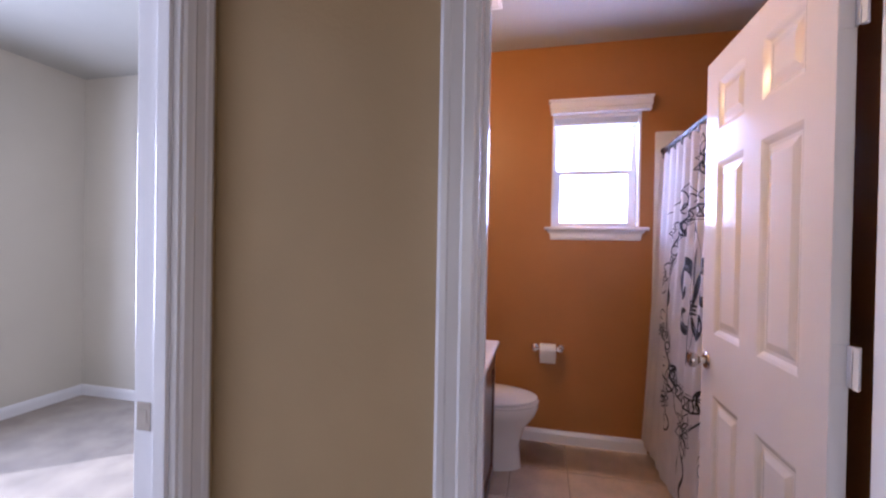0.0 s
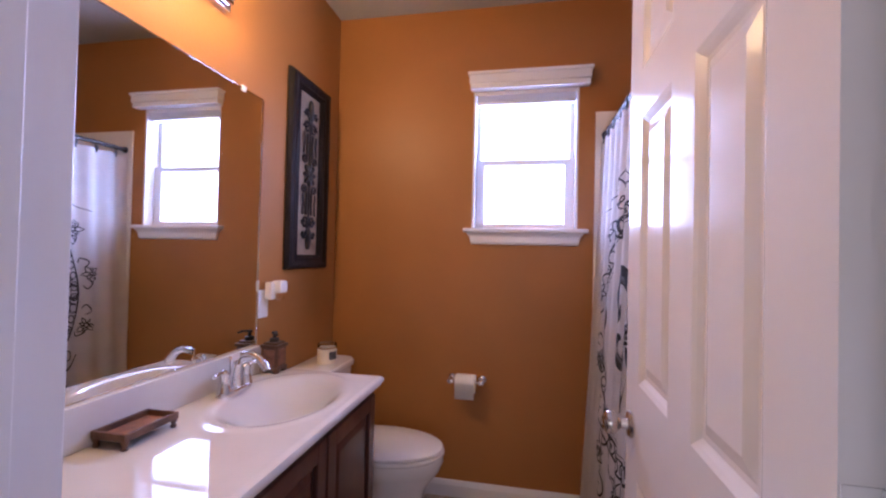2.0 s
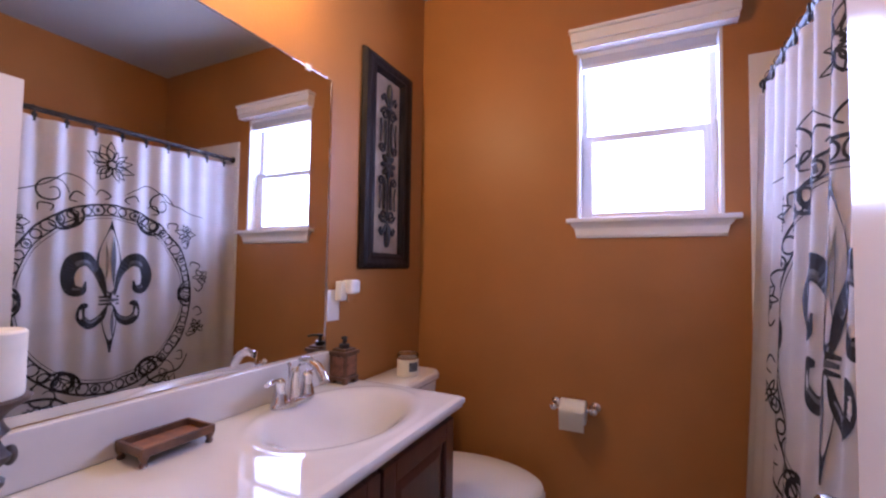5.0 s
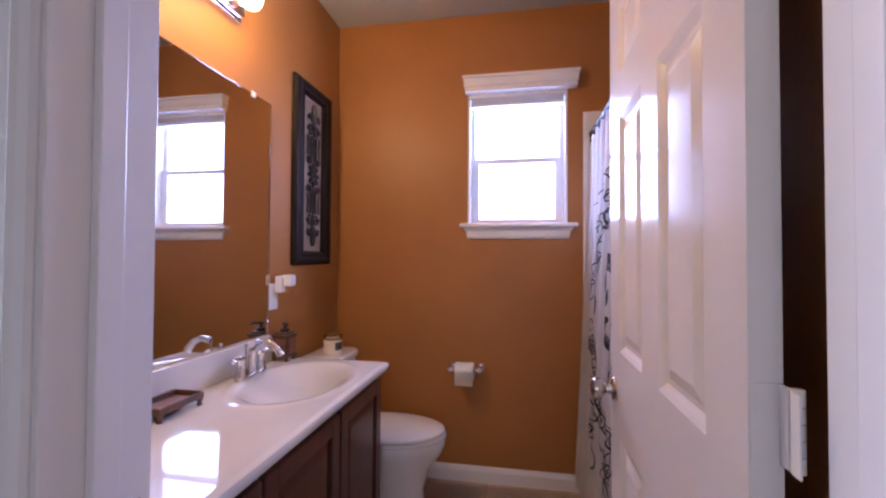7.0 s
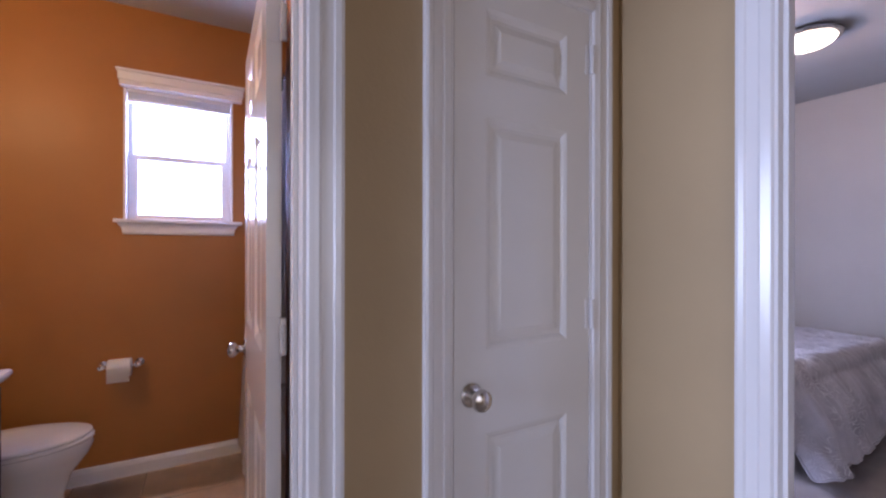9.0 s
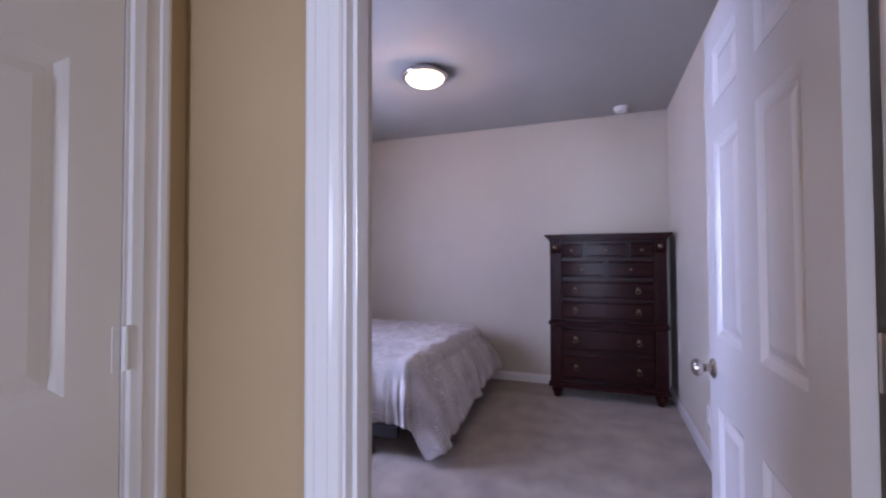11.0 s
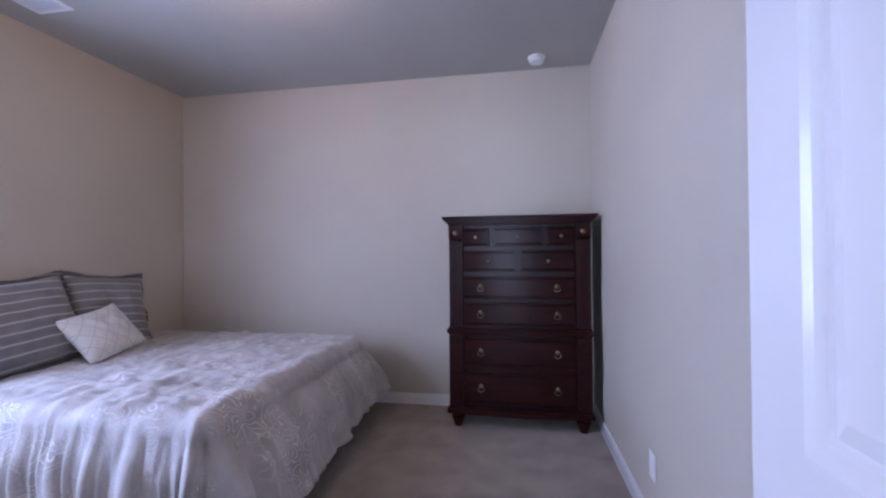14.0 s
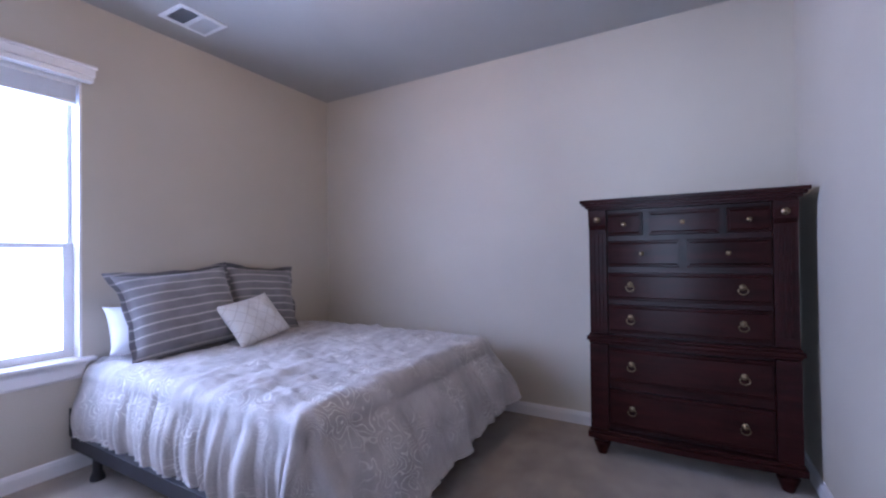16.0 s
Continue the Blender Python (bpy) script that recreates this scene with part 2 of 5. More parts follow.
def lattice_mat():
    """White cloth with a faint beige trellis."""
    m = mat("trellis_cushion", (0.70, 0.68, 0.66), 0.7, vary=0.04, scale=9, bump=0.2, bump_scale=300, sheen=0.2)
    nt = m.node_tree
    b = nt.nodes["Principled BSDF"]
    base = b.inputs["Base Color"].links[0].from_socket
    co = nt.nodes.new("ShaderNodeTexCoord")
    sep = nt.nodes.new("ShaderNodeSeparateXYZ")
    nt.links.new(co.outputs["Object"], sep.inputs[0])
    outs = []
    for sign in (1, -1):
        a = nt.nodes.new("ShaderNodeMath")
        a.operation = "MULTIPLY_ADD"
        nt.links.new(sep.outputs["Z"], a.inputs[0])
        a.inputs[1].default_value = sign
        nt.links.new(sep.outputs["X"], a.inputs[2])
        k = nt.nodes.new("ShaderNodeMath")
        k.operation = "MULTIPLY"
        k.inputs[1].default_value = math.pi / 0.095
        nt.links.new(a.outputs[0], k.inputs[0])
        s = nt.nodes.new("ShaderNodeMath")
        s.operation = "SINE"
        nt.links.new(k.outputs[0], s.inputs[0])
        ab = nt.nodes.new("ShaderNodeMath")
        ab.operation = "ABSOLUTE"
        nt.links.new(s.outputs[0], ab.inputs[0])
        outs.append(ab.outputs[0])
    mn = nt.nodes.new("ShaderNodeMath")
    mn.operation = "MINIMUM"
    nt.links.new(outs[0], mn.inputs[0])
    nt.links.new(outs[1], mn.inputs[1])
    ramp = nt.nodes.new("ShaderNodeValToRGB")
    ramp.color_ramp.elements[0].position, ramp.color_ramp.elements[1].position = 0.08, 0.2
    ramp.color_ramp.elements[0].color, ramp.color_ramp.elements[1].color = (0.5, 0.5, 0.5, 1), (0, 0, 0, 1)
    nt.links.new(mn.outputs[0], ramp.inputs["Fac"])
    out = nt.nodes.new("ShaderNodeMix")
    out.data_type = "RGBA"
    nt.links.new(ramp.outputs["Color"], out.inputs[0])
    nt.links.new(base, out.inputs[6])
    out.inputs[7].default_value = (0.42, 0.38, 0.35, 1)
    nt.links.new(out.outputs[2], b.inputs["Base Color"])
    return m


TRELLIS = lattice_mat()


# ---- mesh helpers ----
def box(bm, a, b, bev=0.0):
    geo = bmesh.ops.create_cube(bm, size=1)
    vs = geo["verts"]
    for v in vs:
        v.co = Vector([a[i] + (v.co[i] + 0.5) * (b[i] - a[i]) for i in range(3)])
    if bev:
        es = list({e for v in vs for e in v.link_edges})
        bmesh.ops.bevel(bm, geom=es, offset=bev, segments=2, affect="EDGES", profile=0.6)
    return bm


def boxes(*items, bev=0.0):
    bm = bmesh.new()
    for a, b in items:
        box(bm, a, b, bev)
    return bm


def lathe(profile, segs=24, axis="z", at=(0, 0, 0)):
    """Turned shape from (radius, height) pairs, closed at the ends."""
    bm = bmesh.new()
    rings = []
    for r, h in profile:
        ring = []
        for k in range(segs):
            a = 2 * math.pi * k / segs
            p = {"z": (r * math.cos(a), r * math.sin(a), h), "x": (h, r * math.cos(a), r * math.sin(a)), "y": (r * math.cos(a), h, -r * math.sin(a))}[axis]
            ring.append(bm.verts.new(Vector(p) + Vector(at)))
        rings.append(ring)
    for q, w in zip(rings, rings[1:]):
        for k in range(segs):
            bm.faces.new((q[k], q[(k + 1) % segs], w[(k + 1) % segs], w[k]))
    bm.faces.new(list(reversed(rings[0])))
    bm.faces.new(rings[-1])
    bmesh.ops.recalc_face_normals(bm, faces=bm.faces)
    return bm


def tube(points, radius, segs=10, bm=None):
    """Round rod swept along points; radius a number or one per point."""
    bm = bm or bmesh.new()
    pts = [Vector(p) for p in points]
    rings = []
    for i, p in enumerate(pts):
        d = (pts[min(i + 1, len(pts) - 1)] - pts[max(i - 1, 0)]).normalized()
        side = d.cross(Vector((0, 0, 1)) if abs(d.z) < 0.9 else Vector((1, 0, 0))).normalized()
        up = side.cross(d)
        r = radius[i] if isinstance(radius, (list, tuple)) else radius
        rings.append([bm.verts.new(p + side * (r * math.cos(2 * math.pi * k / segs)) + up * (r * math.sin(2 * math.pi * k / segs))) for k in range(segs)])
    made = []
    for q, w in zip(rings, rings[1:]):
        for k in range(segs):
            made.append(bm.faces.new((q[k], q[(k + 1) % segs], w[(k + 1) % segs], w[k])))
    made += [bm.faces.new(list(reversed(rings[0]))), bm.faces.new(rings[-1])]
    bmesh.ops.recalc_face_normals(bm, faces=made)
    return bm


def prism(profile, origin, u, d, along, length):
    """Extrudes a (across, out) profile from origin, along a direction."""
    bm = bmesh.new()
    o, u, d, w = Vector(origin), Vector(u), Vector(d), Vector(along)
    lo = [bm.verts.new(o + u * p + d * q) for p, q in profile]
    hi = [bm.verts.new(o + u * p + d * q + w * length) for p, q in profile]
    n = len(lo)
    for k in range(n):
        bm.faces.new((lo[k], lo[(k + 1) % n], hi[(k + 1) % n], hi[k]))
    bm.faces.new(lo)
    bm.faces.new(hi)
    bmesh.ops.recalc_face_normals(bm, faces=bm.faces)
    return bm


def loft(rings):
    """Skin over rings of equal counts of points, closed at both ends."""
    bm = bmesh.new()
    rs = [[bm.verts.new(p) for p in ring] for ring in rings]
    for q, w in zip(rs, rs[1:]):
        n = len(q)
        for k in range(n):
            bm.faces.new((q[k], q[(k + 1) % n], w[(k + 1) % n], w[k]))
    bm.faces.new(rs[0])
    bm.faces.new(rs[-1])
    bmesh.ops.recalc_face_normals(bm, faces=bm.faces)
    return bm


def add_mesh(bm, other):
    me = bpy.data.meshes.new("tmp")
    other.to_mesh(me)
    other.free()
    bm.from_mesh(me)
    bpy.data.meshes.remove(me)
    return bm


def part(name, bm, material, parent=None, label="", smooth=False):
    me = bpy.data.meshes.new(name)
    bm.to_mesh(me)
    bm.free()
    me.materials.append(material)
    if smooth:
        me.polygons.foreach_set("use_smooth", [True] * len(me.polygons))
        me.set_sharp_from_angle(angle=radians(38))
    ob = new(name, me)
    if parent is not None:
        ob.parent = parent
    if label:
        tagged(ob, label)
    return ob


def thing(name, place, label, category, group="", kind="", turn=0.0):
    ob = new(name)
    ob.empty_display_size = 0.1
    ob.location, ob.rotation_euler = place, (0, 0, radians(turn))
    return tagged(ob, label, category, group, kind)


def setting(name, bm, material, label, category, smooth=False):
    return tagged(part(name, bm, material, smooth=smooth), label, category, kind="structure")


# ---- plan ----
H = 2.70
YH, YB = 1.06, 1.190          # hall face and bath face of the north hall wall
BATH_N, BATH_W = 3.127, -0.535
HALL_W, HALL_E = -0.580, 1.865
BED_W, BED_E, BED_S, BED_N = 1.945, 5.607, -0.49, 3.105
VEST_N, VEST_E = 1.03, 2.685
WR_W, WR_N, WR_E, WR_S = -3.62, 2.97, -0.690, -1.15
HALL_S = -1.50
DH = 2.05


def wall_x(name, x0, x1, y0, y1, holes, material, label):
    """Wall along x with through openings (x0, x1, z0, z1)."""
    bm, c = bmesh.new(), x0
    for a, b, z0, z1 in holes:
        box(bm, (c, y0, 0), (a, y1, H))
        if z0 > 0:
            box(bm, (a, y0, 0), (b, y1, z0))
        box(bm, (a, y0, z1), (b, y1, H))
        c = b
    box(bm, (c, y0, 0), (x1, y1, H))
    return setting(name, bm, material, label, "wall")


def wall_y(name, y0, y1, x0, x1, holes, material, label):
    bm, c = bmesh.new(), y0
    for a, b, z0, z1 in holes:
        box(bm, (x0, c, 0), (x1, a, H))
        if z0 > 0:
            box(bm, (x0, a, 0), (x1, b, z0))
        box(bm, (x0, a, z1), (x1, b, H))
        c = b
    box(bm, (x0, c, 0), (x1, y1, H))
    return setting(name, bm, material, label, "wall")


BD = (0.066, 0.885)     # bath doorway
CD = (1.222, 1.745)     # closet doorway
ED = (-0.255, 0.635)     # bedroom doorway
WD = (0.150, 0.963)     # west room doorway
setting("floor", boxes(((-3.8, -1.8, -0.12), (5.9, 3.4, 0.0))), CARPET, "beige cut pile carpet over the hall and bedrooms", "floor")
setting("ceiling", boxes(((-3.8, -1.8, H), (5.9, 3.4, H + 0.1))), CEIL, "matt textured ceiling, off-white darkened to stand for weak bounce light", "ceiling")
wall_x("wall_hall_north", -0.635, 1.90, YH, 1.125, [(*BD, 0, DH), (*CD, 0, DH)], TAN, "tan painted hall wall with orange peel texture")
wall_x("wall_bath_south", BATH_W, 1.90, 1.125, YB, [(*BD, 0, DH), (*CD, 0, DH)], BROWN, "brown painted bathroom wall beside the doorway")
wall_y("wall_hall_west", HALL_S, YH, -0.635, HALL_W, [(*WD, 0, DH)], TAN, "tan painted hall wall with a doorway")
wall_y("wall_west_room_east", WR_S, WR_N, WR_E, -0.635, [(*WD, 0, DH)], GREIGE, "pale greige painted wall of the empty room")
wall_y("wall_hall_east", HALL_S, YH, HALL_E, 1.905, [(*ED, 0, DH)], TAN, "tan painted hall wall beside the bedroom doorway")
wall_y("wall_bedroom_west", BED_S, VEST_N, 1.905, BED_W, [(*ED, 0, DH)], GREIGE, "pale greige bedroom wall round the doorway")
# Unseen end wall; its opening is added to let the hall fill in.
wall_x("wall_hall_south", -0.690, 1.90, HALL_S - 0.1, HALL_S, [(0.1, 1.4, 0.75, 2.15)], TAN, "tan hall end wall, out of view, with an added opening for the fill light")
wall_y("wall_bath_west", YB, BATH_N, -0.61, BATH_W, [], BROWN, "brown painted bathroom wall behind the vanity")
wall_x("wall_bath_north", -0.61, 1.86, BATH_N, 3.26, [(0.268, 0.828, 1.475, 2.24)], BROWN, "brown painted bathroom wall with a window")
wall_y("wall_bath_east", YB, 1.58, 0.915, 1.0, [], BROWN, "brown painted wall behind the bathroom door")
wall_x("wall_tub_end", 1.0, 1.86, 1.50, 1.58, [], BROWN, "brown painted end wall of the tub alcove")
wall_y("wall_tub_side", 1.58, BATH_N, 1.78, 1.86, [], BROWN, "brown painted side wall of the tub alcove")
wall_x("wall_bedroom_vestibule", 1.905, VEST_E, VEST_N, 1.10, [], GREIGE, "pale greige wall with a light switch")
wall_y("wall_bedroom_closet", 1.10, BED_N, VEST_E - 0.08, VEST_E, [], GREIGE, "pale greige bedroom side wall")
wall_x("wall_bedroom_south", 1.850, BED_E + 0.1, BED_S - 0.1, BED_S, [], GREIGE, "pale greige bedroom wall beside the open door")
wall_y("wall_bedroom_east", BED_S, BED_N, BED_E, BED_E + 0.1, [], GREIGE, "pale greige bedroom wall behind the chest of drawers")
wall_x("wall_bedroom_north", VEST_E - 0.08, BED_E + 0.1, BED_N, 3.25, [(2.72, 3.66, 0.63, 2.225)], GREIGE, "pale greige bedroom wall with a window")
# Opening position is assumed, in line with the doorway for the area light.
wall_y("wall_west_room_west", WR_S, WR_N, WR_W - 0.1, WR_W, [(0.15, 1.17, 0.6, 2.2)], GREIGE, "pale greige wall of the empty room with an assumed, unseen window opening")
wall_x("wall_west_room_north", WR_W - 0.1, WR_E, WR_N, WR_N + 0.1, [], GREIGE, "pale greige far wall of the empty room")
wall_x("wall_west_room_south", WR_W - 0.1, -0.635, WR_S - 0.1, WR_S, [], GREIGE, "pale greige wall of the empty room")

CASING = [(0, 0), (0.078, 0), (0.078, 0.017), (0.070, 0.020), (0.058, 0.018), (0.054, 0.014), (0.044, 0.013), (0.030, 0.012), (0.024, 0.015), (0.016, 0.013), (0.004, 0.011), (0, 0.006)]


def door_frame(name, axis, face, out, back, lo, hi, label, stop=None):
    """Jamb liner and casing of a doorway: axis the wall runs along, face its hall face, out towards the hall, back the far face."""
    root = thing(name, (0, 0, 0), label, "door frame", kind="structure")
    e = Vector((1, 0, 0)) if axis == "x" else Vector((0, 1, 0))
    n = Vector((0, 1, 0)) if axis == "x" else Vector((1, 0, 0))

    def span(a0, a1, b0, b1, z0, z1):
        p, q = e * a0 + n * b0, e * a1 + n * b1
        return (min(p.x, q.x), min(p.y, q.y), z0), (max(p.x, q.x), max(p.y, q.y), z1)

    t = 0.016
    f0, f1 = sorted((face + out * 0.003, back - out * 0.003))
    part("jamb", boxes(span(lo, lo + t, f0, f1, 0, DH), bev=0.002), TRIM, root)
    part("jamb", boxes(span(hi - t, hi, f0, f1, 0, DH), bev=0.002), TRIM, root)
    part("head_jamb", boxes(span(lo + t, hi - t, f0, f1, DH - t, DH)), TRIM, root)
    if stop is not None:
        s0, s1 = sorted((stop, stop + 0.034))
        for a0, a1 in ((lo + t, lo + t + 0.011), (hi - t - 0.011, hi - t)):
            part("door_stop", boxes(span(a0, a1, s0, s1, 0, DH - t), bev=0.002), TRIM, root)
    for wall_face, o in ((face, out), (back, -out)):
        part("casing", prism(CASING, e * (lo + 0.008) + n * wall_face, -e, n * o, (0, 0, 1), DH + 0.07), TRIM, root)
        setback = 0.004 if wall_face == back and name == "door_frame_1" else -0.008
        part("casing", prism(CASING[:1] + [(min(p, 0.024), q) for p, q in CASING[1:]] if setback > 0 else CASING, e * (hi + setback) + n * wall_face, e, n * o, (0, 0, 1), DH + 0.07), TRIM, root)
        part("head_casing", prism(CASING, e * (lo + 0.008) + n * wall_face + Vector((0, 0, DH - 0.008)), (0, 0, 1), n * o, e, hi - lo - 0.016), TRIM, root)
    return root


door_frame("door_frame_1", "x", YH, -1, YB, *BD, "white moulded casing round the bathroom doorway", stop=1.105)
door_frame("door_frame_2", "x", YH, -1, YB, *CD, "white moulded casing round the linen closet door")
door_frame("door_frame_3", "y", HALL_E, -1, BED_W, *ED, "white moulded casing round the bedroom doorway", stop=1.885)
wf = door_frame("door_frame_4", "y", HALL_W, 1, WR_E, *WD, "white moulded casing round the empty room's doorway", stop=-0.629)
strike = part("strike_plate", boxes(((-0.683, WD[1] - 0.0185, 0.90), (-0.645, WD[1] - 0.0155, 0.965)), ((-0.675, WD[1] - 0.0195, 0.918), (-0.655, WD[1] - 0.0165, 0.947))), NICKEL, wf, "nickel strike plate")
part("strike_plate", boxes(((BD[0] + 0.0155, 1.146, 0.90), (BD[0] + 0.0185, 1.176, 0.965))), NICKEL, bpy.data.objects["door_frame_1"], "nickel strike plate")

BASEPROF = [(0, 0), (0, 0.014), (0.062, 0.014), (0.078, 0.009), (0.086, 0.005), (0.088, 0)]


def baseboard(name, start, along, length, out, label="white moulded baseboard"):
    setting(name, prism(BASEPROF, start, (0, 0, 1), out, along, length), TRIM, label, "baseboard")


baseboard("baseboard_bath_north", (-0.30, BATH_N, 0.004), (1, 0, 0), 1.20, (0, -1, 0))
baseboard("baseboard_bath_west", (BATH_W, 2.48, 0.004), (0, 1, 0), 0.63, (1, 0, 0))
baseboard("baseboard_bedroom_east", (BED_E, BED_S + 0.015, 0), (0, 1, 0), BED_N - BED_S - 0.03, (-1, 0, 0))
baseboard("baseboard_bedroom_south", (BED_W, BED_S, 0), (1, 0, 0), BED_E - BED_W, (0, 1, 0))
baseboard("baseboard_bedroom_north", (VEST_E, BED_N, 0), (1, 0, 0), BED_E - VEST_E, (0, -1, 0))
baseboard("baseboard_vestibule", (BED_W, VEST_N, 0), (1, 0, 0), VEST_E - BED_W, (0, -1, 0))
baseboard("baseboard_west_room_west", (WR_W, WR_S, 0), (0, 1, 0), WR_N - WR_S, (1, 0, 0))
baseboard("baseboard_west_room_north", (WR_W, WR_N, 0), (1, 0, 0), WR_E - WR_W, (0, -1, 0))
baseboard("baseboard_hall_north_left", (HALL_W, YH, 0), (1, 0, 0), 0.53, (0, -1, 0))
baseboard("baseboard_hall_north_middle", (0.955, YH, 0), (1, 0, 0), 0.185, (0, -1, 0))
baseboard("baseboard_hall_east", (HALL_E, 0.71, 0), (0, 1, 0), 0.33, (-1, 0, 0))


# ---- doors ----
def panel_leaf(w, h, t, columns, rows):
    """Moulded panel door leaf in local x (width), y (thickness, centred), z."""
    bm = bmesh.new()
    xs = [0] + [v for c in columns for v in c] + [w]
    for k in range(0, len(xs), 2):
        box(bm, (xs[k], -t / 2, 0), (xs[k + 1], t / 2, h))
    zs = [0] + [v for r in rows for v in r] + [h]
    for a, b in columns:
        for k in range(0, len(zs), 2):
            box(bm, (a, -t / 2, zs[k]), (b, t / 2, zs[k + 1]))
        for z0, z1 in rows:
            for s in (-1, 1):
                # sloped moulding down to a groove, then a raised field
                steps = [(0.0, t / 2), (0.010, t / 2 - 0.004), (0.020, t / 2 - 0.010), (0.030, t / 2 - 0.010), (0.052, t / 2 - 0.003)]
                loops = []
                for inset, y in steps:
                    loops.append([bm.verts.new((x, s * y, z)) for x, z in ((a + inset, z0 + inset), (b - inset, z0 + inset), (b - inset, z1 - inset), (a + inset, z1 - inset))])
                for q, r in zip(loops, loops[1:]):
                    for i in range(4):
                        bm.faces.new((q[i], q[(i + 1) % 4], r[(i + 1) % 4], r[i]))
                bm.faces.new(loops[-1])
    bmesh.ops.recalc_face_normals(bm, faces=bm.faces)
    return bm


ROWS6 = [(0.235, 0.805), (1.025, 1.645), (1.755, 1.935)]


def knob(parent, x, side, t, z=0.915):
    """Round door knob with its rose on one side of a leaf."""
    prof = [(0.031, 0), (0.032, 0.004), (0.028, 0.009), (0.013, 0.012), (0.012, 0.026), (0.018, 0.032), (0.026, 0.040), (0.0285, 0.050), (0.026, 0.059), (0.017, 0.065), (0.004, 0.067)]
    bm = lathe([(r, side * q) for r, q in prof], 24, "y", (x, side * t / 2, z))
    return part("door_handle", bm, NICKEL, parent, "satin nickel round knob", True)


def hinges(parent, x, y, t):
    for z in (0.26, 1.06, 1.80):
        bm = tube([(x, y, z), (x, y, z + 0.089)], 0.0065, 10)
        add_mesh(bm, boxes(((x, y - 0.0015, z), (x + 0.03, y + 0.0015, z + 0.089))))
        part("hinge", bm, TRIM, parent, "white painted hinge")


def door(name, place, turn, w, columns, label, knob_x, t=0.035, h=2.03):
    root = thing(name, place, label, "door", kind="structure", turn=turn)
    part("door_leaf", panel_leaf(w, h, t, columns, ROWS6), DOORPAINT, root)
    knob(root, knob_x, 1, t)
    knob(root, knob_x, -1, t)
    return root


d1 = door("door_1", (0.8350, 1.234, 0.008), 89.6, 0.745, [(0.112, 0.317), (0.428, 0.633)], "white six-panel bathroom door standing open", 0.685)
for z in (0.24, 1.042, 1.80):
    bm = boxes(((-0.0018, -0.0165, z), (0.0, 0.016, z + 0.089)), ((-0.036, -0.0145, z), (-0.021, -0.0125, z + 0.087)), ((-0.017, -0.0145, z + 0.001), (0.0, -0.0125, z + 0.089)))
    for k in range(5):
        # knuckles with a fine gap between them
        add_mesh(bm, tube([(-0.019, -0.0205, z + 0.0178 * k + 0.0007), (-0.019, -0.0205, z + 0.0178 * (k + 1) - 0.0007)], 0.0068, 12))
    part("hinge", bm, TRIM, d1, "white painted hinge")
d2 = door("door_2", (1.2405, 1.0765, 0.012), 0.0, 0.486, [(0.098, 0.392)], "white three-panel linen closet door, closed", 0.052)
for z in (0.26, 1.05, 1.835):
    bm = tube([(0.492, -0.024, z), (0.492, -0.024, z + 0.089)], 0.0075, 10)
    add_mesh(bm, boxes(((0.47, -0.0195, z), (0.4845, -0.0175, z + 0.089))))
    part("hinge", bm, TRIM, d2, "white painted hinge")
d3 = door("door_3", (1.975, -0.2225, 0.012), 0.5, 0.82, [(0.130, 0.362), (0.492, 0.724)], "white six-panel bedroom door swung open against the wall", 0.76)
for z in (0.24, 1.07, 1.80):
    part("hinge", tube([(-0.008, -0.022, z), (-0.008, -0.022, z + 0.089)], 0.0065, 10), NICKEL, d3, "nickel hinge")


